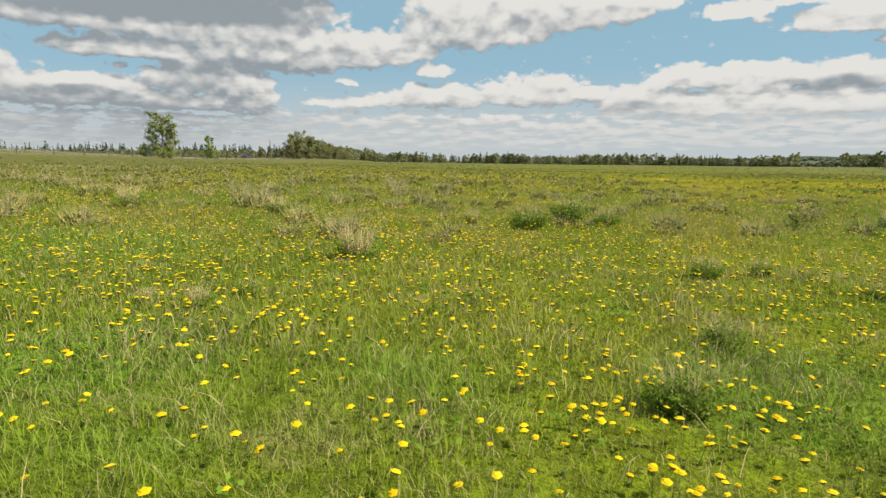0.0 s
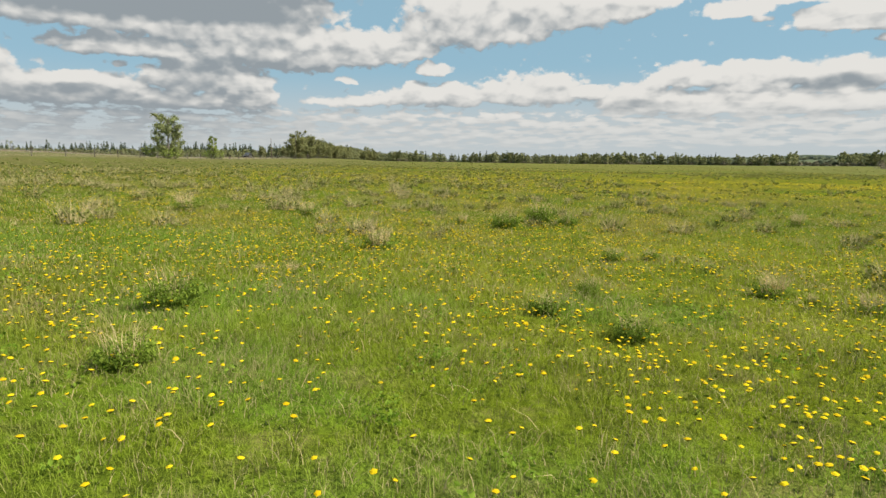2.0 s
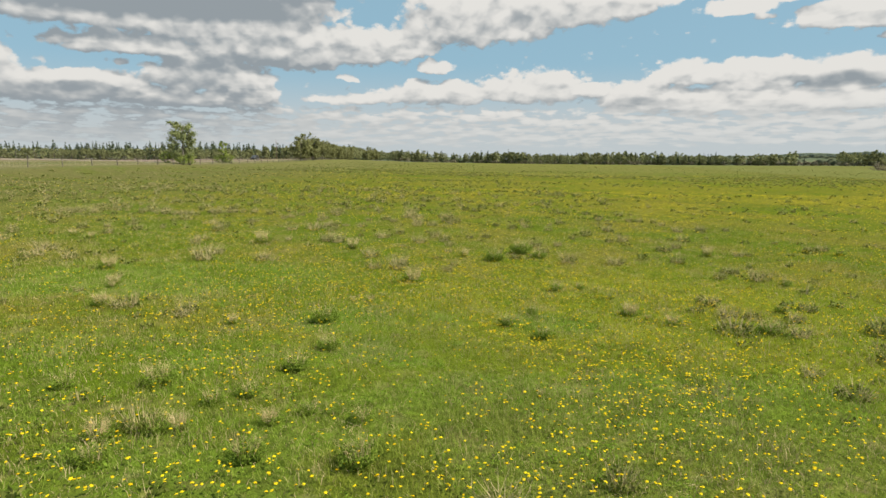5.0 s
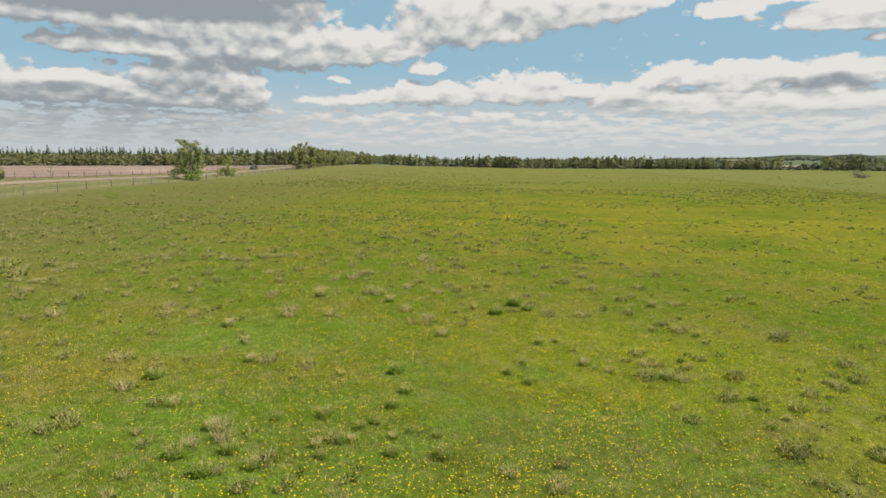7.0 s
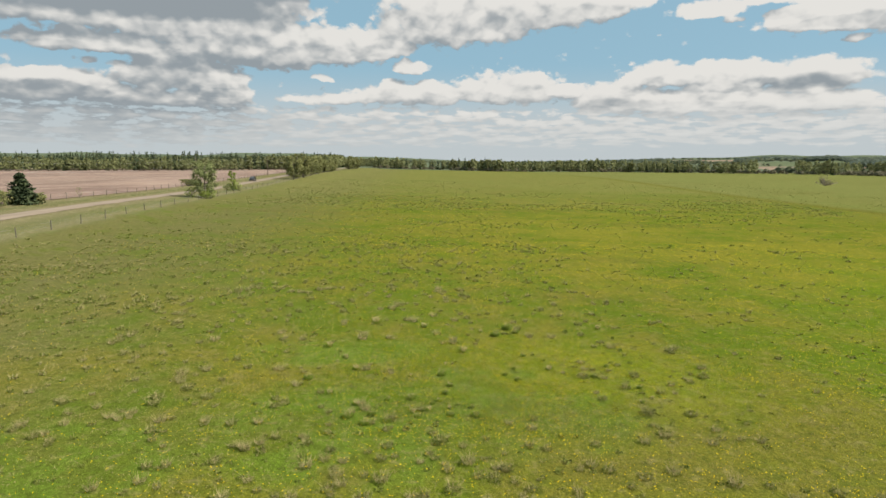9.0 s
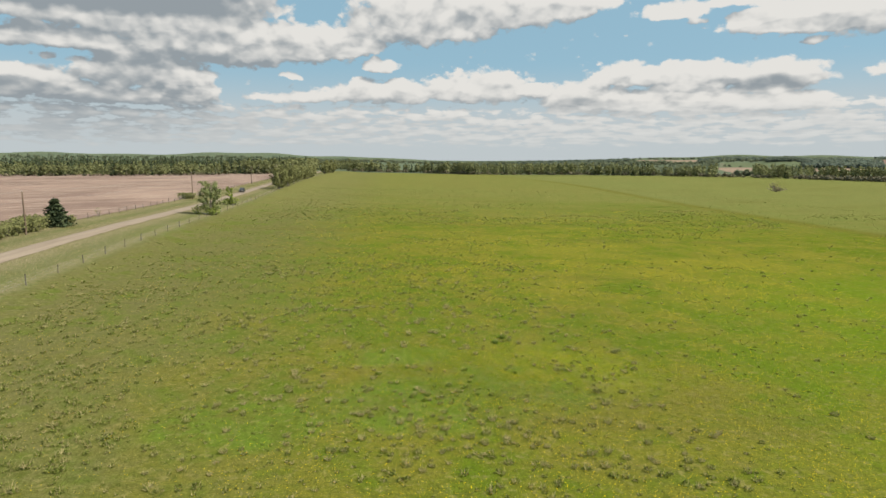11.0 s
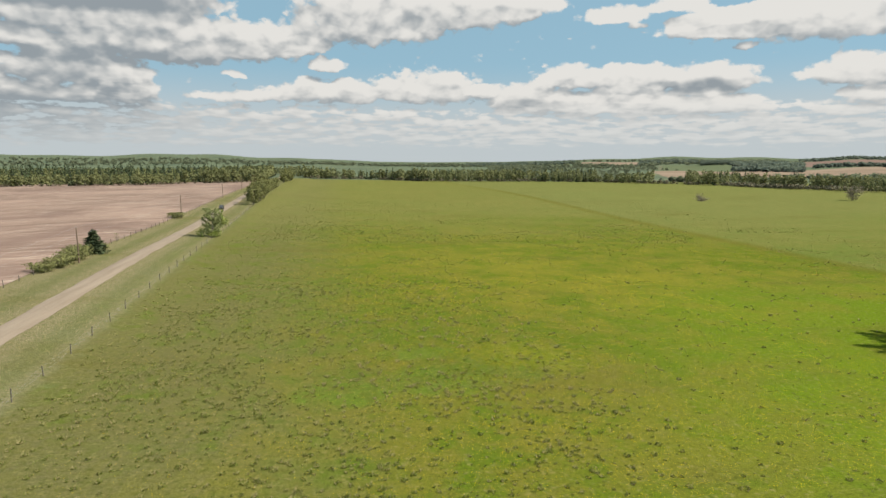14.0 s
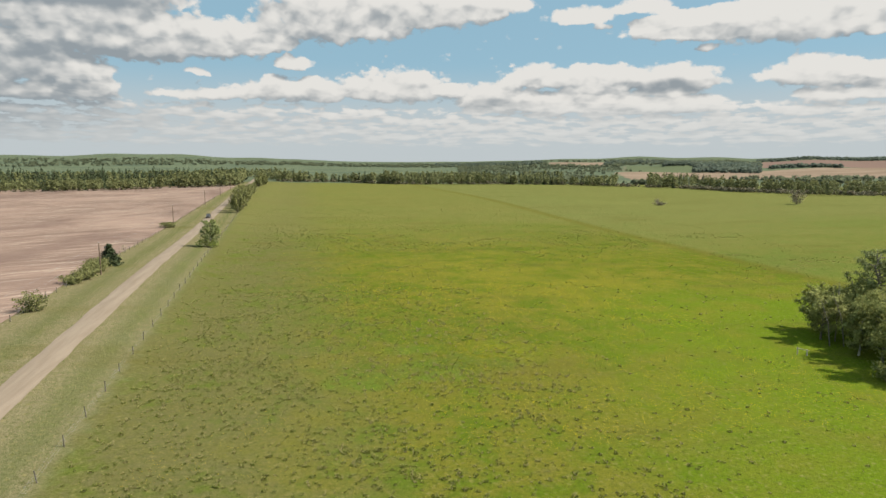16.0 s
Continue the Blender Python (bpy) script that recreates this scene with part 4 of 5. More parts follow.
        thin = x - 0.36 * y > 40 and field(x, y, 200, 21) > 0.62 and d < 1900
        gap = 600 < y < 1020 and 482.96 - 0.5483 * (843.89 - y) < x < 537.5 - 0.6137 * (835.66 - y)
        sparse = az < 14 and d < 2300
        if not (tilled or thin or gap or sparse) and (y > 560 or x < -90 or x > 460):
            far.append((x, y, r.uniform(5, 8) + 3 * (d > 1800), r.uniform(0.8, 1.3)))
    # dark ridge woods and hedges between the strips
    for a0, a1, d0, d1, many in ((35.2, 40.2, 1480, 2300, 700), (40.0, 54.0, 3120, 3420, 620), (41.0, 46.0, 1780, 1870, 90), (27.6, 35.0, 2250, 2700, 360), (12.0, 22.0, 2500, 3000, 420)):
        for _ in range(many):
            az, d = radians(r.uniform(a0, a1)), r.uniform(d0, d1)
            ridge.append((d * math.sin(az) - 20, d * math.cos(az) - 76, r.uniform(8, 12), r.uniform(1.0, 1.6)))
    for _ in range(420):
        az, d = r.uniform(32.0, 34.5), r.uniform(1780, 1980)
        ridge.append((d * math.sin(radians(az)), d * math.cos(radians(az)) - 80, r.uniform(6.5, 8.5), 1.0))
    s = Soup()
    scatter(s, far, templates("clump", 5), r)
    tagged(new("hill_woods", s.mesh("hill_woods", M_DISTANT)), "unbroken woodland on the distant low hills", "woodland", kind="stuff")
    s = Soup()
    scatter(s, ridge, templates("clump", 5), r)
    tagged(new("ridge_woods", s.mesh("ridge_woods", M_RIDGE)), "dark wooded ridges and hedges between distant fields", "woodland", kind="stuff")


build_woods()

# ---------------------------------------------------------------- fences, poles, car, corner brace


def post_mesh(height, radius, seed):
    r = np.random.default_rng(seed)
    s = Soup()
    q = np.linspace(0, 1, 5)
    tube(s, np.stack([r.normal() * 0.02 * q, r.normal() * 0.02 * q, -0.25 + (height + 0.25) * q], 1), radius * (1.06 - 0.12 * q), 8)
    return s.mesh("post", M_POST, smooth_shade=False)


def build_fence(line, start, stop, gap, offset, label, group):
    ob = thing("fence", float(line(start)), start, label, "fence")
    base = ob.matrix_basis.inverted()
    shared = [post_mesh(1.08 + 0.05 * k, 0.048 + 0.005 * (k % 3), 300 + k) for k in range(5)]
    r = np.random.default_rng(int(start + 900))
    spots = []
    y = start
    while y < stop:
        spots.append((float(line(y)) + r.normal() * 0.06, y + r.uniform(-0.25, 0.25)))
        y += gap
    for k, (x, y) in enumerate(spots):
        p = part("post", shared[k % 5], ob)
        p.matrix_basis = base @ pose(x, y, float(ground_z(x, y)) + offset, r.normal() * 2.5, r.normal() * 2.5, r.uniform(0, 360))
    pts = np.array([(x, y, float(ground_z(x, y)) + offset) for x, y in spots])
    for high in (0.40, 0.68, 0.98):
        s = Soup()
        tube(s, pts - np.array(ob.matrix_basis.translation) + [0.05, 0, high], np.full(len(pts), 0.004), 3, cap=False)
        part("wire", s.mesh("wire", M_WIRE), ob)


def build_poles():
    spots = [(-60.2, -30.0), (-66.4, 63.5), (-71.0, 162.0), (-76.0, 268.5), (-79.0, 352.0), (-82.5, 440.0)]
    tops = []
    for k, (x, y) in enumerate(spots):
        z = float(ground_z(x, y))
        tall = 7.0 if k == 1 else 8.3
        ob = thing("utility_pole", x, y, "plain brown wooden utility pole beside the ploughed field", "utility pole", "power line poles")
        s = Soup()
        q = np.linspace(0, 1, 6)
        tube(s, np.stack([0.02 * q, 0.03 * np.sin(q * 3), -0.3 + (tall + 0.3) * q], 1), 0.15 - 0.05 * q, 10)
        part("shaft", s.mesh("shaft", M_POLE, smooth_shade=True), ob)
        s = Soup()
        tube(s, [(0.03, 0, tall + q) for q in (-0.02, 0.06, 0.12, 0.2)], [0.05, 0.07, 0.04, 0.055], 8)
        part("insulator", s.mesh("insulator", M_CERAMIC, smooth_shade=True), ob)
        s = Soup()
        tube(s, [(-0.10, 0, tall - 1.4), (-0.20, 0, tall - 1.4)], [0.03, 0.045], 8)
        part("side_insulator", s.mesh("side_insulator", M_CERAMIC, smooth_shade=True), ob)
        tops.append((x + 0.03, y, z + tall + 0.17))
    line = new("power_line")
    line.matrix_basis = Matrix.Translation(tops[0])
    tagged(line, "two thin overhead wires strung between wooden poles", "power line")
    for drop, side in ((0.0, 0.0), (1.57, -0.2)):
        pts = []
        for a, b in zip(tops[:-1], tops[1:]):
            for q in np.linspace(0, 1, 9)[:-1]:
                p = (1 - q) * np.array(a) + q * np.array(b)
                pts.append(p - [-side, 0, drop + 1.1 * 4 * q * (1 - q)])
        s = Soup()
        tube(s, np.array(pts) - tops[0], np.full(len(pts), 0.009), 3, cap=False)
        part("wire", s.mesh("wire", M_WIRE), line)


def loft(soup, sections, slot=0):
    """A hull through closed outlines of equal length."""
    v = np.array(sections, float)
    n, k = v.shape[:2]
    i, j = np.meshgrid(np.arange(n - 1), np.arange(k), indexing="ij")
    p, q = i * k + j, i * k + (j + 1) % k
    tris = np.concatenate([np.stack([p, q, q + k], -1).reshape(-1, 3), np.stack([p, q + k, p + k], -1).reshape(-1, 3)])
    ends = [[0, b + 1, b] for b in range(1, k - 1)] + [[(n - 1) * k, (n - 1) * k + b, (n - 1) * k + b + 1] for b in range(1, k - 1)]
    soup.add(v.reshape(-1, 3), np.concatenate([tris, ends]), slot)
    return soup


def build_car():
    """A dark estate car drawn up on the lane, its nose towards the meadow's near end."""
    y = 198.0
    x = float(lane_x(y)) - 0.35
    ob = thing("parked_car", x, y, "dark grey sport utility car standing on the gravel lane", "car", z=float(ground_z(x, y)) + 0.14, turn=182.4)
    s = Soup()

    def ring(py, half, low, high, bulge=0.04):
        return [(-half * 0.92, py, low), (half * 0.92, py, low), (half + bulge, py, (low + high) / 2), (half * 0.96, py, high), (-half * 0.96, py, high), (-half - bulge, py, (low + high) / 2)]

    loft(s, [ring(-2.30, 0.72, 0.45, 0.80), ring(-2.22, 0.86, 0.30, 0.96), ring(-1.4, 0.92, 0.27, 1.02), ring(0.6, 0.93, 0.27, 1.02), ring(1.3, 0.91, 0.27, 0.98), ring(2.05, 0.86, 0.30, 0.88), ring(2.28, 0.74, 0.42, 0.70)])
    part("body", s.mesh("body", M_CAR), ob)
    s = Soup()
    loft(s, [ring(-2.18, 0.80, 0.98, 1.02, 0.0), ring(-1.75, 0.74, 0.98, 1.62, 0.03), ring(-1.3, 0.74, 0.98, 1.70, 0.03), ring(0.1, 0.73, 0.98, 1.70, 0.03), ring(1.15, 0.80, 0.97, 1.01, 0.0)])
    cabin = part("cabin", s.mesh("cabin", M_CAR), ob)
    for side in (-1, 1):
        for a, b in ((-1.55, -0.75), (-0.68, 0.25)):
            s = Soup()
            w = side * 0.795
            loft(s, [[(w, a, 1.08), (w + side * 0.012, a, 1.08), (w * 0.965 + side * 0.012, a + 0.06, 1.52), (w * 0.965, a + 0.06, 1.52)], [(w, b, 1.08), (w + side * 0.012, b, 1.08), (w * 0.965 + side * 0.012, b - 0.1, 1.52), (w * 0.965, b - 0.1, 1.52)]])
            part("side_window", s.mesh("side_window", M_GLASS_CAR), cabin, "dark tinted side window")
    for a, za, b, zb, name in ((1.06, 1.06, 0.22, 1.66, "windscreen"), (-2.13, 1.07, -1.80, 1.58, "rear_window")):
        s = Soup()
        d = 0.02 if a > 0 else -0.02
        loft(s, [[(-0.68, a, za), (0.68, a, za), (0.60, b, zb), (-0.60, b, zb)], [(-0.68, a + d, za + 0.02), (0.68, a + d, za + 0.02), (0.60, b + d, zb + 0.02), (-0.60, b + d, zb + 0.02)]])
        part(name, s.mesh(name, M_GLASS_CAR), cabin, "dark tinted glass")
    for px in (-0.80, 0.80):
        for py in (-1.42, 1.38):
            s = Soup()
            tube(s, [(px - 0.12, py, 0.34), (px - 0.10, py, 0.34), (px + 0.10, py, 0.34), (px + 0.12, py, 0.34)], [0.30, 0.34, 0.34, 0.30], 18)
            wheel = part("wheel", s.mesh("wheel", M_TYRE), ob)
            s = Soup()
            out = 0.122 if px > 0 else -0.122
            tube(s, [(px + out * 0.9, py, 0.34), (px + out * 1.04, py, 0.34)], [0.21, 0.17], 14)
            part("rim", s.mesh("rim", M_RIM), wheel, "grey alloy rim")
        for py, name in ((2.20, "headlight"), (-2.25, "tail_light")):
            s = Soup()
            c = 0.58 * (1 if px > 0 else -1)
            loft(s, [[(c - 0.15, py - 0.05, 0.66), (c + 0.15, py - 0.05, 0.66), (c + 0.15, py - 0.05, 0.79), (c - 0.15, py - 0.05, 0.79)], [(c - 0.13, py + 0.07, 0.67), (c + 0.13, py + 0.07, 0.67), (c + 0.13, py + 0.05, 0.77), (c - 0.13, py + 0.05, 0.77)]] if py > 0 else [[(c - 0.13, py - 0.07, 0.80), (c + 0.13, py - 0.07, 0.80), (c + 0.13, py - 0.05, 0.93), (c - 0.13, py - 0.05, 0.93)], [(c - 0.15, py + 0.06, 0.80), (c + 0.15, py + 0.06, 0.80), (c + 0.15, py + 0.06, 0.94), (c - 0.15, py + 0.06, 0.94)]])
            part(name, s.mesh(name, M_LAMP), ob)


def build_brace():
    x, y = 49.5, -5.6
    ob = thing("corner_brace", x, y, "bleached wooden fence brace, two posts and a rail", "fence brace")
    for k, (px, py, h) in enumerate(((0.0, 0.0, 1.05), (0.75, -1.0, 0.95))):
        s = Soup()
        tube(s, [(px, py, -0.2), (px + 0.01, py, 0.6), (px, py + 0.02, h)], [0.085, 0.08, 0.075], 8)
        part("post", s.mesh("post", M_RAIL), ob)
    s = Soup()
    tube(s, [(-0.10, 0.13, 0.90), (0.38, -0.50, 0.86), (0.84, -1.12, 0.80)], [0.06, 0.055, 0.05], 8)
    part("rail", s.mesh("rail", M_RAIL), ob)


build_fence(fence_x, -101.7, 420.0, 6.85, 0.0, "old barbed wire fence on weathered posts beside the meadow", "meadow fence")
build_fence(lambda y: edge_x(y) + 1.0, 20.0, 330.0, 5.2, 0.0, "wire fence on thin posts along the ploughed field", "field fence")
build_poles()
build_car()
build_brace()

# ---------------------------------------------------------------- tussocks

LEAFY_TUFTS = [(1.26, 8.75, 0.39), (2.15, 10.23, 0.47), (2.55, 9.39, 0.3), (-2.1, 2.14, 0.32), (-1.75, 0.74, 0.41), (0.91, 2.19, 0.28), (1.45, 3.02, 0.35), (1.4, 1.49, 0.41),
               (2.24, 5.04, 0.33), (2.79, 5.22, 0.22), (3.17, 4.3, 0.29), (6.21, 3.51, 0.38), (5.17, 2.01, 0.56), (8.12, 8.49, 0.24), (12.36, 11.28, 0.5), (-1.32, 4.03, 0.24)]
LEAFY_TUFTS_NEAR = [(-2.01, -0.15, 0.37), (-2.32, -1.03, 0.27), (-1.55, -1.46, 0.29), (-0.98, -1.64, 0.37), (-0.9, -2.52, 0.43), (-3.46, -0.76, 0.37), (-2.91, -1.97, 0.45), (-1.88, -2.47, 0.46),
                    (-2.63, -1.3, 0.32), (-8.23, 1.47, 0.63), (-3.49, -0.71, 0.53), (-4.49, -0.9, 0.38), (-5.01, -2.44, 0.68), (-5.95, -2.64, 0.6), (-3.2, -2.58, 0.5), (-4.4, -3.04, 0.54),
                    (-5.23, -3.31, 0.55), (6.85, 0.66, 0.27), (6.37, -1.0, 0.36), (7.77, 6.17, 0.36)]
DRY_TUFTS = [(0.47, 9.47, 0.21), (-0.79, 5.68, 0.34), (-2.85, 10.42, 0.32), (-5.78, 11.22, 0.43), (-6.07, 10.87, 0.34), (-11.29, 11.4, 0.39), (-12.14, 11.86, 0.61), (-8.0, 6.37, 0.49),
             (-6.84, 4.4, 0.41), (-6.22, 2.85, 0.51), (-3.55, 1.93, 0.33), (3.2, 3.04, 0.37), (3.44, 2.77, 0.28), (3.77, 2.45, 0.36)]
DRY_TUFTS_MORE = [(5.11, 3.95, 0.32), (7.84, 10.51, 0.52), (-1.89, 3.72, 0.29), (-1.51, 3.67, 0.24), (-0.94, -2.29, 0.24), (-1.88, -1.74, 0.24), (0.99, -0.84, 0.27), (-6.97, -0.28, 0.61),
                  (-3.38, -2.15, 0.42), (-2.76, -1.9, 0.28), (6.99, -0.52, 0.5), (-5.74, -1.44, 0.43), (-6.91, 4.65, 0.48)]


def tuft(seed, leafy_part, straw_part, height, fine=1.0):
    """A tussock one metre wide: bowed dry stems, and leafy shoots."""
    r = np.random.default_rng(seed)
    straw, green = Soup(), Soup()
    n = int(straw_part)
    if n:
        turn, out = r.uniform(0, 2 * np.pi, n), np.sqrt(r.random(n)) * 0.26
        blades(straw, np.cos(turn) * out + 0.06, np.sin(turn) * out, np.full(n, 0.12), height * r.uniform(0.5, 1.25, n), 0.0065 / fine, r, 0.8, 2, 0, turn + r.normal(size=n) * 0.8)
    n = int(leafy_part)
    if n:
        shoots = max(6, n // 9)
        turn, out = r.uniform(0, 2 * np.pi, shoots), np.sqrt(r.random(shoots)) * 0.40
        tall = height * r.uniform(0.45, 0.95, shoots) * (1.05 - out)
        who, q = r.integers(0, shoots, n), r.random(n) ** 0.8
        c = np.stack([np.cos(turn[who]) * out[who] * (0.75 + 0.45 * q), np.sin(turn[who]) * out[who] * (0.75 + 0.45 * q), tall[who] * q + 0.02], 1) + r.normal(size=(n, 3)) * [0.05, 0.05, 0.03]
        leaves(green, c, 0.030 / fine, r, long=2.4)
    return straw, green


def build_tufts():
    r = np.random.default_rng(31)
    kinds = {}
    for kind, green, straw, tall, label in (("leafy", 1900, 90, 0.60, "dark green leafy tussock with a few dry stems in the meadow"), ("dry", 1000, 240, 0.58, "straw coloured dry grass tussock in the meadow")):
        kinds[kind] = []
        for k in range(4):
            ob = new("grass_tussock")
            tagged(ob, label, "tussock", "meadow tussocks")
            a, b = tuft(500 + k + 10 * len(kind), green, straw, tall)
            part("dry_growth", a.mesh("dry_growth", M_STRAW), ob, "bleached dry stems")
            part("foliage", b.mesh("foliage", M_FORB), ob)
            kinds[kind].append([ob, False])
    for kind, spots in (("leafy", LEAFY_TUFTS + LEAFY_TUFTS_NEAR), ("dry", DRY_TUFTS + DRY_TUFTS_MORE)):
        for k, (x, y, w) in enumerate(spots):
            m = pose(x, y, float(ground_z(x, y)), 0, 0, r.uniform(0, 360)) @ Matrix.Scale(min(w, 0.46) * 1.55, 4)
            slot = kinds[kind][k % 4]
            if slot[1]:
                copy_thing(slot[0], m)
            else:
                slot[0].matrix_basis, slot[1] = m, True
    # the rest of the field's tussocks, past counting
    def grade(seed, green, dead, size):
        """Low domes of leaf and dead grass."""
        made = []
        for k in range(10):
            q = np.random.default_rng(seed + k)
            dry = k % 5 < 2
            s = Soup()
            n = int(dead * (1.4 if dry else 0.8))
            turn, out = q.uniform(0, 2 * np.pi, n), np.sqrt(q.random(n)) * 0.30
            blades(s, np.cos(turn) * out + 0.05, np.sin(turn) * out, np.full(n, 0.02), (0.66 - 0.6 * out) * q.uniform(0.6, 1.2, n), 0.05 * size, q, 0.9, 1, 0, turn + q.normal(size=n) * 0.5)
            n = int(green * (0.7 if dry else 1.2))
            turn, up = q.uniform(0, 2 * np.pi, n), q.uniform(0.0, 0.9, n)
            out = np.stack([np.cos(turn) * np.cos(up), np.sin(turn) * np.cos(up), np.sin(up)], 1)
            leaves(s, out * [0.42, 0.42, 0.36] * q.uniform(0.7, 1.1, (n, 1)), 0.15 * size, q, 1, long=2.2)
            made.append(s.arrays())
        return made

    coarse, finer, sparse = grade(600, 36, 16, 0.78), grade(640, 140, 70, 0.34), grade(680, 16, 4, 1.0)
    n = 110000
    x, y = r.uniform(-46, 150, n), r.uniform(-62, 260, n)
    west, near = smooth(-x, -16, 0), smooth(-y, -70, -28)
    bandy = smooth(field(x, y * 1.8, 26, 3), 0.40, 0.62) * smooth(y, 50, 68) * (1 - smooth(y, 140, 185))
    lump = 0.45 + 0.9 * smooth(field(x, y, 6, 5), 0.3, 0.75)
    want = (0.95 * west * near + 0.16 * west + 0.6 * bandy + 0.06) * lump * np.where((y > 8) & (y < 40) & (np.abs(x) < 16), 0.6, 1.0)
    area = 196 * 322 / n
    keep = r.random(n) < want * area
    keep &= ~((x < fence_x(y) + r.uniform(1.0, 7.0, n)) | ((x > 48) & (x < 82) & (y > -22) & (y < 8)))
    keep &= ~((np.abs(x) < 3 + 0.4 * np.maximum(y, 0)) & (y > -2.5) & (y < 7)) & ~((np.abs(x) < 12) & (y > -4) & (y < 13) & (r.random(n) < 0.4))
    px, py = r.uniform(-40, 45, 9000), r.uniform(-34, 48, 9000)
    some = r.random(9000) < (0.25 + 0.75 * smooth(field(px, py, 5, 9), 0.35, 0.7)) * (0.4 + 0.6 * smooth(-px, -22, 4)) * np.where((np.abs(px) < 3.5 + 0.5 * np.maximum(py, 0)) & (py > -3) & (py < 9), 0.0, 1.0)
    some &= px > fence_x(py) + 1.5
    x, y, little = np.concatenate([x[keep], px[some]]), np.concatenate([y[keep], py[some]]), np.concatenate([np.zeros(keep.sum(), bool), np.ones(some.sum(), bool)])
    s = Soup()
    for a, b, low in zip(x, y, little):
        v, t, m = (finer if abs(a) < 20 and -12 < b < 22 and not low else coarse if b < 45 and not low else sparse)[r.integers(10)]
        w = r.uniform(0.30, 0.66) * r.uniform(0.7, 1.15) * (0.92 if b > 45 else 0.55 if low else 1.0)
        c, d = math.cos(q := r.uniform(0, 6.283)) * w, math.sin(q) * w
        out = np.stack([v[:, 0] * c - v[:, 1] * d + a, v[:, 0] * d + v[:, 1] * c + b, v[:, 2] * w * r.uniform(0.8, 1.25) + float(ground_z(a, b))], 1)
        s.v.append(out)
        s.t.append(t + s.count)
        s.m.append(m)
        s.count += len(out)
    tagged(new("meadow_tussocks", s.mesh("meadow_tussocks", M_BLEACHED, M_TUFT)), "scattered dry and leafy tussocks all over the meadow", "tussocks", kind="stuff")


build_tufts()

# ---------------------------------------------------------------- grass and dandelions


def flower_patch(x, y):
    """How thick the dandelions stand."""
    p = 0.25 + 1.2 * smooth(field(x, y, 3.2, 15), 0.42, 0.8) + 0.8 * smooth(field(x, y, 0.8, 16), 0.5, 0.8)
    for cx, cy, w, much in ((1.15, 0.8, 0.45, 3.6), (2.3, 0.3, 1.0, 3.2), (3.6, 0.7, 1.3, 2.2), (2.3, -1.2, 0.9, 1.6), (0.6, 1.9, 0.6, 2.2), (-2.5, -0.5, 0.8, 1.6), (0.6, 5.4, 3.2, 1.8), (4.5, 3.6, 2.0, 1.2), (-2.5, 4.0, 2.5, 0.8), (3.2, -2.6, 3.0, 1.3), (0.0, -3.4, 2.6, 0.8)):
        p = p + much * np.exp(-((x - cx) ** 2 + (y - cy) ** 2) / w**2)
    for cx, cy, w in ((-1.2, 1.6, 0.9), (-0.4, -1.2, 0.8), (-0.3, 0.8, 0.5)):
        p = p * (1 - 0.8 * np.exp(-((x - cx) ** 2 + (y - cy) ** 2) / w**2))
    return p


def lush_patch(x, y):
    """A few spots of taller, softer grass."""
    p = 0 * x
    for cx, cy, w in ((-1.1, 0.75, 0.42), (0.3, -1.6, 0.7), (0.2, 1.0, 0.35), (-0.6, 2.9, 0.8), (2.6, -2.2, 0.8)):
        p = p + np.exp(-((x - cx) ** 2 + (y - cy) ** 2) / w**2)
    return np.minimum(p, 1)


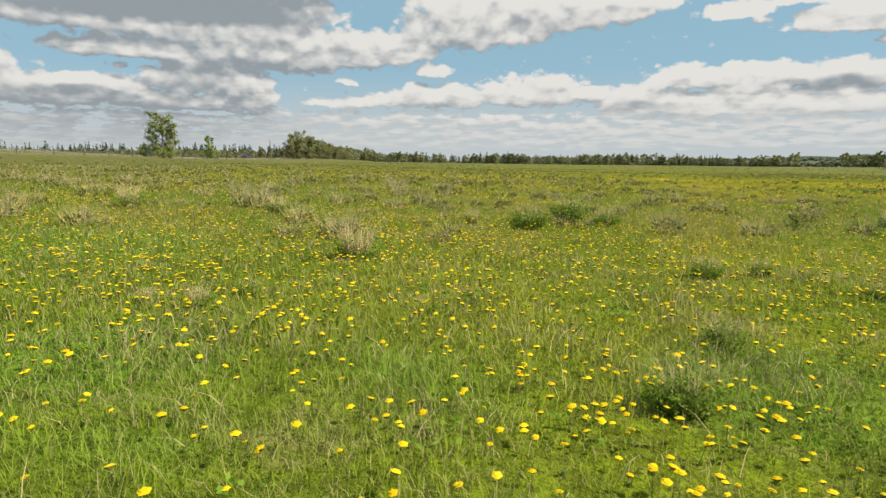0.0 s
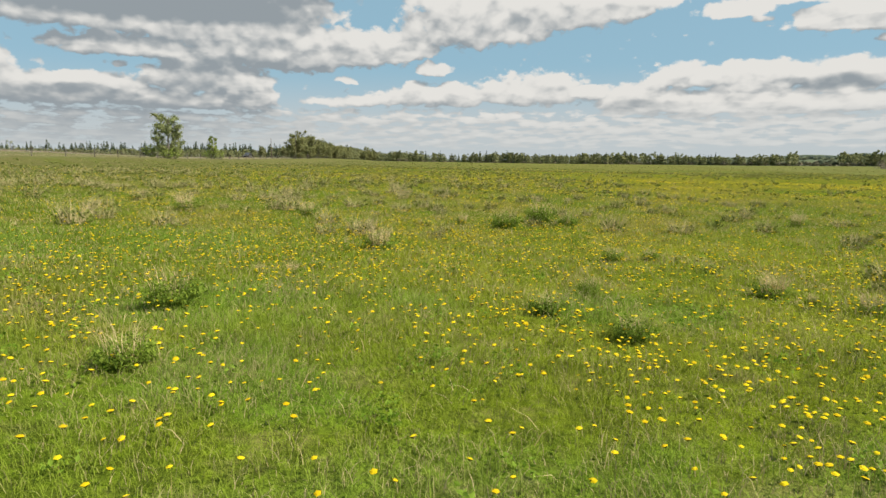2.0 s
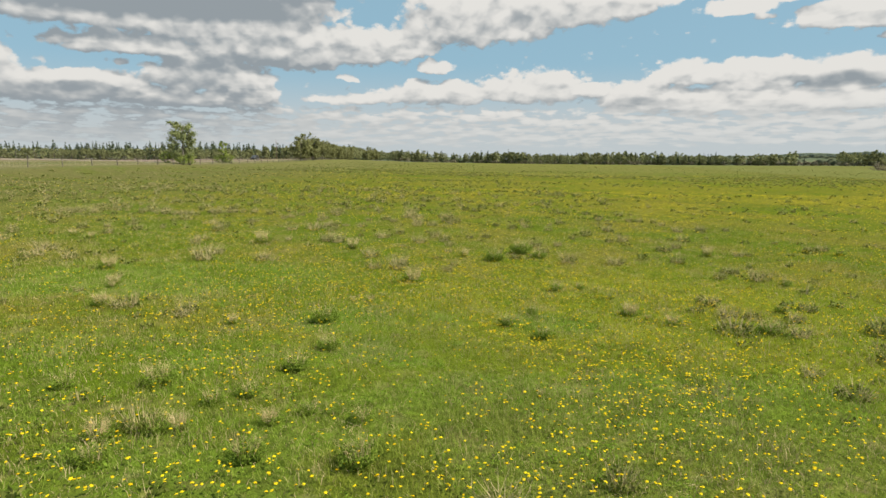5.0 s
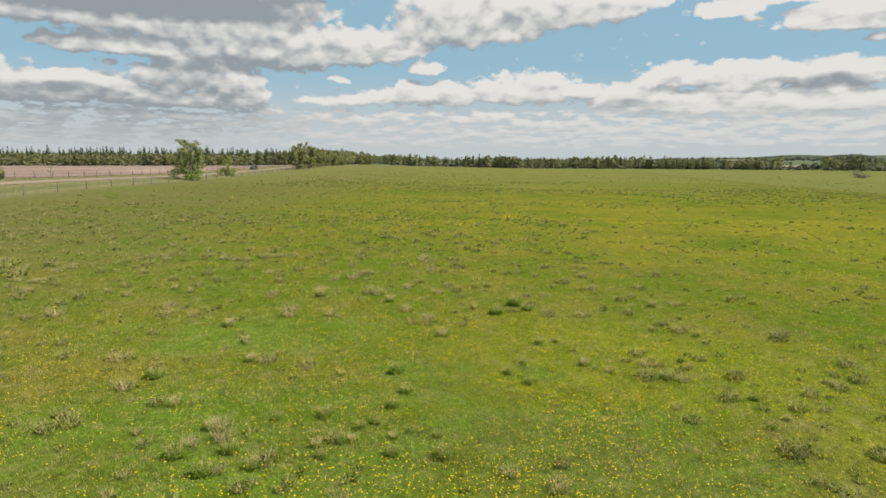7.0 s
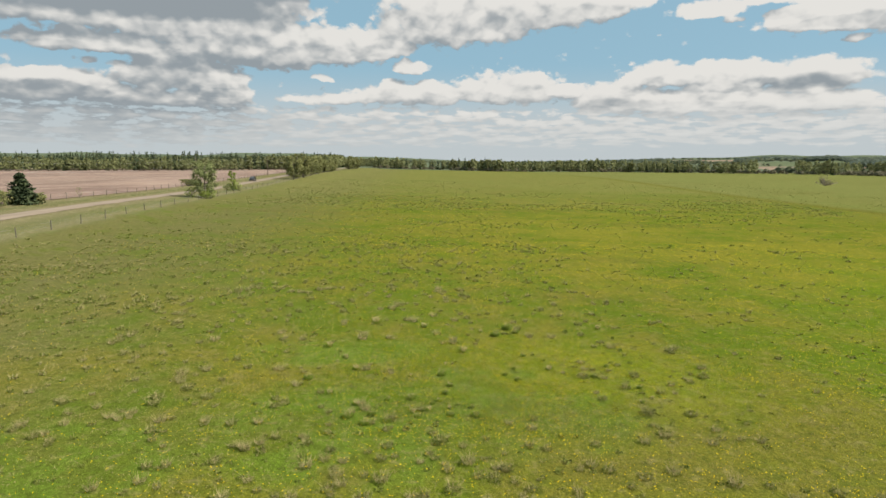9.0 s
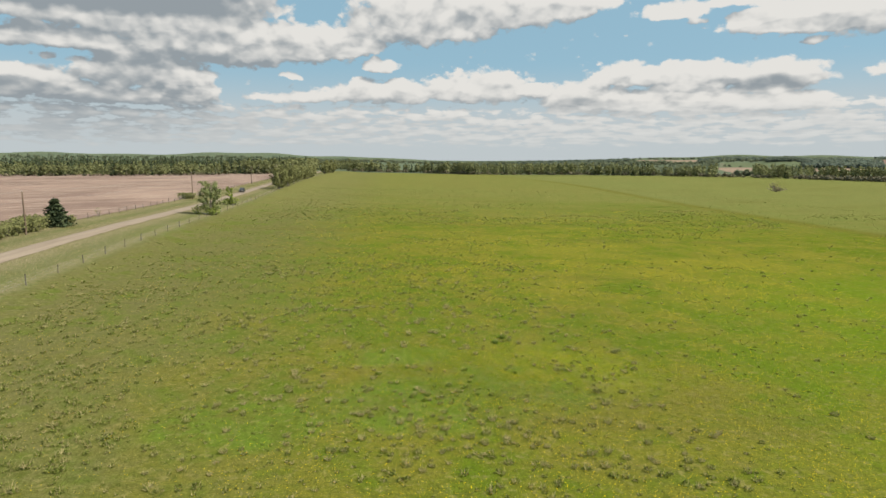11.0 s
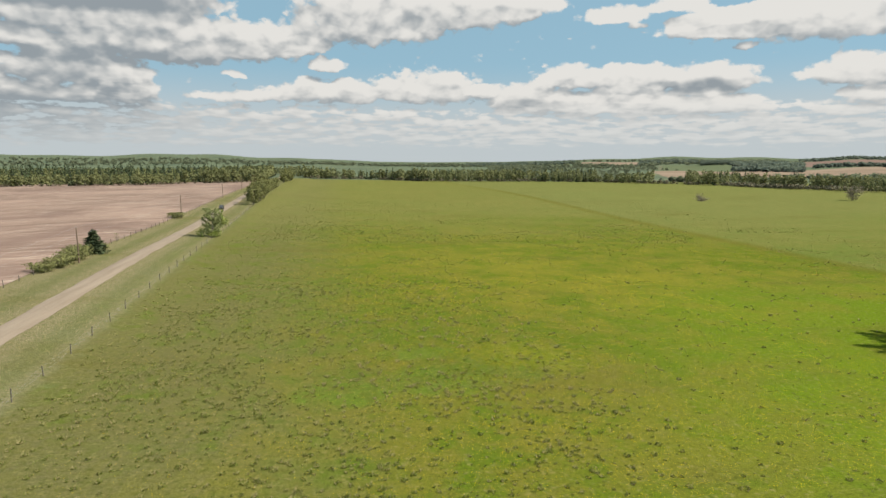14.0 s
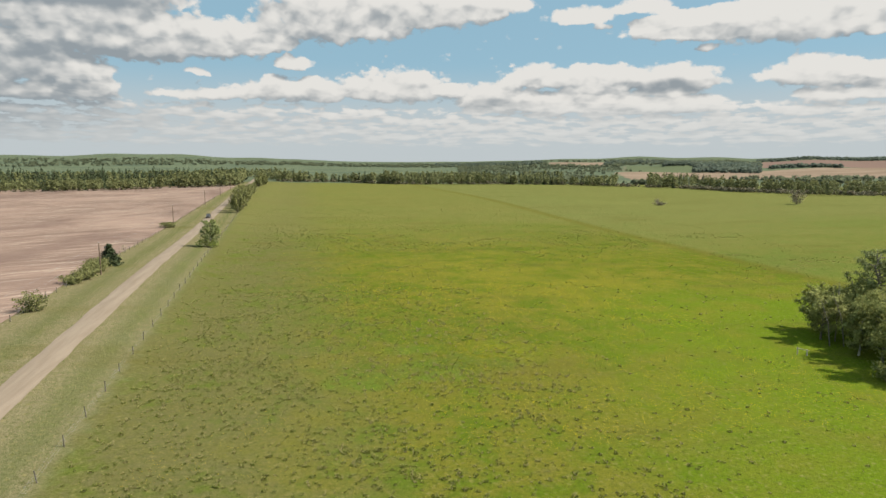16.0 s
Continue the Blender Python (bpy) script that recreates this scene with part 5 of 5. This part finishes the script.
def build_grass():
    r = np.random.default_rng(55)

    def spots(n, x0, x1, y0, y1):
        return r.uniform(x0, x1, n), r.uniform(y0, y1, n)

    s = Soup()

    def thick(x, y):
        """How near the flight ever comes to a place: blades get sparser and broader away from it."""
        reach = np.interp(-y, [-1.5, 2.5, 3.4, 8.6, 15, 33, 45], [0.0, 3.4, 8.2, 19, 30, 53, 70])
        return np.sqrt(np.maximum(y, 1.4) ** 2 * (y > 1.5) + reach**2 + (0.9 * np.maximum(np.abs(x) - 0.5, 0)) ** 2 + 0.9)

    for (x0, x1, y0, y1), hole, nearest in (((-7, 7, -3.2, 7), None, 1.75), ((-18, 18, -9, 20), (-7, 7, -3.2, 7), 5.5), ((-46, 66, -40, 70), (-18, 18, -9, 20), 13.0)):
        most = 4300 * (1.75 / nearest) ** 1.3
        x, y = spots(int(most * (0.65 if nearest > 10 else 1.0) * (x1 - x0) * (y1 - y0)), x0, x1, y0, y1)
        d = thick(x, y)
        ok = (r.random(len(x)) < 4300 * (1.75 / np.maximum(d, 1.75)) ** 1.3 * np.minimum(1, 9 / d) ** 0.6 / most * (1 - smooth(d, 20, 48))) & (x > fence_x(y) + 0.4)
        if hole:
            ok &= ~((x > hole[0]) & (x < hole[1]) & (y > hole[2]) & (y < hole[3]))
        x, y, d = x[ok], y[ok], d[ok]
        tall = (0.028 + 0.07 * field(x, y, 0.55, 1) ** 1.6 + 0.045 * field(x, y, 0.16, 2) ** 1.5) * r.uniform(0.45, 1.35, len(x)) + 0.02 * lush_patch(x, y)
        wide = r.uniform(0.0018, 0.0040, len(x)) * np.clip(d / 1.75, 1, 14) ** 0.74
        close = d < 6
        for some, parts in ((close, 2), (~close, 1)):
            blades(s, x[some], y[some], ground_z(x[some], y[some]) - 0.01, tall[some], wide[some], r, 1.0, parts)
    # fine soft blades in the lush spots
    for cx, cy, w in ((-1.1, 0.75, 0.42), (0.3, -1.6, 0.7), (0.2, 1.0, 0.35), (-0.6, 2.9, 0.8), (2.6, -2.2, 0.8)):
        n = int(2600 * w)
        x, y = cx + r.normal(size=n) * w * 0.6, cy + r.normal(size=n) * w * 0.6
        blades(s, x, y, ground_z(x, y) - 0.01, r.uniform(0.05, 0.11, n), r.uniform(0.002, 0.0035, n), r, 0.8, 2, 0, r.normal(size=n) * 0.7 + 0.4)
    # bleached stems of last year, bowed over
    x, y = spots(26000, -12, 12, -5, 14)
    ok = r.random(26000) < 0.3 + 0.9 * smooth(field(x, y, 1.3, 31), 0.45, 0.75)
    x, y = x[ok], y[ok]
    n = len(x)
    old = Soup()
    blades(old, x, y, ground_z(x, y) - 0.005, r.uniform(0.03, 0.11, n), r.uniform(0.002, 0.0045, n), r, 2.2, 2)
    tagged(new("dead_stems", old.mesh("dead_stems", M_STRAW)), "bleached bowed stems of last year's grass", "dead grass", kind="stuff")
    # low broad-leaved plants between the blades
    herbs = Soup()
    n = 1500
    x, y = spots(n, -8, 8, -4, 9)
    ok = r.random(n) < 0.2 + smooth(field(x, y, 1.0, 33), 0.5, 0.8)
    x, y = x[ok], y[ok]
    each = 26
    turn, out = r.uniform(0, 2 * np.pi, (len(x), each)), np.sqrt(r.random((len(x), each))) * r.uniform(0.05, 0.15, (len(x), 1))
    hx, hy = x[:, None] + np.cos(turn) * out, y[:, None] + np.sin(turn) * out
    hz = ground_z(hx, hy) + r.uniform(0.015, 0.085, hx.shape)
    leaves(herbs, np.stack([hx, hy, hz], -1).reshape(-1, 3), 0.016, r, flat=0.4, long=1.7)
    tagged(new("low_herbs", herbs.mesh("low_herbs", M_HERB)), "low bright green broad-leaved herbs in the grass", "herbs", kind="stuff")
    tagged(new("grass", s.mesh("grass", M_BLADE)), "short fresh green meadow grass with some dry blades", "grass", kind="stuff")

    # rough verge grass along the lane
    s = Soup()
    y = r.uniform(-60, 300, 52000)
    q = r.random(52000)
    x = np.where(q < 0.5, lane_x(y) + 2.1 + (fence_x(y) - lane_x(y) - 2.3) * r.random(52000), edge_x(y) + 0.3 + (lane_x(y) - 2.2 - edge_x(y)) * r.random(52000))
    blades(s, x, y, ground_z(x, y) - 0.02, r.uniform(0.08, 0.30, 52000) * (0.5 + field(x, y, 2.5, 7)), r.uniform(0.012, 0.032, 52000), r, 0.6, 1)
    tagged(new("verge_grass", s.mesh("verge_grass", M_BLADE)), "rough longer grass on the lane verges", "grass", kind="stuff")


def flower_shape(sides):
    a = np.arange(sides) * 2 * np.pi / sides
    outer = np.stack([np.cos(a), np.sin(a), np.full(sides, 0.0)], 1)
    inner = np.stack([np.cos(a + 0.3) * 0.55, np.sin(a + 0.3) * 0.55, np.full(sides, 0.26)], 1)
    k = np.arange(sides)
    n = (k + 1) % sides
    v = np.concatenate([outer, inner, [[0, 0, 0.30], [0, 0, -0.75]]])
    t = np.concatenate([np.stack([k, n, n + sides], 1), np.stack([k, n + sides, k + sides], 1), np.stack([k + sides, n + sides, np.full(sides, 2 * sides)], 1)])
    if sides < 5:
        v = np.concatenate([outer, [[0, 0, 0.35]]])
        t = np.stack([k, n, np.full(sides, sides)], 1)
    under = np.stack([n, k, np.full(sides, 2 * sides + 1)], 1)
    return v, t, under


def build_dandelions():
    r = np.random.default_rng(66)
    s = Soup()
    for n, box, sides, big, thick in ((60000, (-13, 13, -4.5, 14), 5, 0.92, 1.05), (110000, (-38, 48, -28, 52), 4, 1.35, 0.50), (40000, (-30, 100, 40, 150), 3, 1.9, 0.07)):
        x, y = r.uniform(box[0], box[1], n), r.uniform(box[2], box[3], n)
        want = flower_patch(x, y)
        ok = r.random(n) < want * thick * (box[1] - box[0]) * (box[3] - box[2]) / n * 22
        if sides == 4:
            ok &= ~((np.abs(x) < 12.5) & (y > -4) & (y < 13.5))
            ok &= r.random(n) < 0.25 + 0.75 * smooth(x, -25, 5)
        x, y = x[ok], y[ok]
        n = len(x)
        v, t, under = flower_shape(sides)
        size = r.uniform(0.012, 0.0205, n) * big
        tall = r.uniform(0.05, 0.13, n) + 0.03 * (big - 1)
        a, tilt = r.uniform(0, 2 * np.pi, n), r.uniform(0.0, 0.45, n)
        c, d = np.cos(a), np.sin(a)
        px, py, pz = (v[None, :, k] * size[:, None] for k in range(3))
        qx, qz = px * np.cos(tilt)[:, None] + pz * np.sin(tilt)[:, None], -px * np.sin(tilt)[:, None] + pz * np.cos(tilt)[:, None]
        base = ground_z(x, y)
        out = np.stack([x[:, None] + qx * c[:, None] - py * d[:, None], y[:, None] + qx * d[:, None] + py * c[:, None], base[:, None] + tall[:, None] + qz], -1)
        step = np.arange(n)[:, None, None] * len(v)
        if sides == 5:
            s.add(out.reshape(-1, 3), np.zeros((0, 3)), 0)
            first = s.count - len(out.reshape(-1, 3))
            for tris, slot in ((t, 0), (under, 1)):
                q = (tris[None] + step).reshape(-1, 3) + first
                s.t.append(q)
                s.m.append(np.full(len(q), slot))
            blades(s, x, y, base - 0.01, tall, 0.004, r, 0.05, 1, 1)
        else:
            s.add(out.reshape(-1, 3), (t[None] + step).reshape(-1, 3), 0)
    tagged(new("dandelions", s.mesh("dandelions", M_PETAL, M_STALK)), "thousands of open yellow dandelions in the grass", "dandelions", kind="stuff")


def build_near_dandelions():
    """The flowers nearest the path's start, each with petals, stalk and leaves of its own."""
    r = np.random.default_rng(88)
    kinds = []
    for k in range(4):
        ob = tagged(new("dandelion"), "open yellow dandelion on a thin reddish stalk", "dandelion", "dandelions nearest the path")
        tall = (0.07, 0.09, 0.11, 0.13)[k]
        s = Soup()
        for ring, (n, reach, rise) in enumerate(((22, 0.0165, 0.003), (18, 0.013, 0.006), (12, 0.008, 0.008))):
            a = np.arange(n) * 2 * np.pi / n + 0.2 * ring + r.normal(size=n) * 0.05
            out = np.stack([np.cos(a), np.sin(a), 0 * a], 1)
            side = np.stack([-np.sin(a), np.cos(a), 0 * a], 1) * reach * 0.16
            root, tip = out * 0.001 + [0, 0, tall + 0.002], out * reach * r.uniform(0.9, 1.1, (n, 1)) + [0, 0, tall + rise]
            v = np.stack([root, tip - side, tip + side], 1)
            s.add(v.reshape(-1, 3), np.arange(n)[:, None] * 3 + [[0, 1, 2]])
        part("flower_head", s.mesh("flower_head", M_PETAL), ob, "bright yellow petals")
        s = Soup()
        tube(s, [(0.006, 0, -0.01), (0.003, 0.002, tall * 0.5), (0, 0, tall - 0.004), (0, 0, tall + 0.002)], [0.0018, 0.0016, 0.0018, 0.005], 5)
        part("stalk", s.mesh("stalk", M_STALK), ob)
        s = Soup()
        n = 6
        a = np.arange(n) * 1.1 + r.random()
        blades(s, np.zeros(n), np.zeros(n), np.zeros(n), np.full(n, 0.035), 0.014, r, 1.6, 2, 0, a)
        part("leaf_rosette", s.mesh("leaf_rosette", M_FORB), ob)
        kinds.append([ob, False])
    made = 0
    while made < 260:
        y = 0.2 + 4.0 * r.random() ** 1.2
        x = r.uniform(-1, 1) * (0.70 * y + 1.2)
        if r.random() > float(flower_patch(np.array([x]), np.array([y]))[0]) * 0.3:
            continue
        m = pose(x, y, float(ground_z(x, y)), r.uniform(-14, 14), r.uniform(-14, 14), r.uniform(0, 360)) @ Matrix.Scale(r.uniform(0.62, 1.0), 4)
        slot = kinds[made % 4]
        if slot[1]:
            copy_thing(slot[0], m)
        else:
            slot[0].matrix_basis, slot[1] = m, True
        made += 1


build_grass()
build_dandelions()
build_near_dandelions()
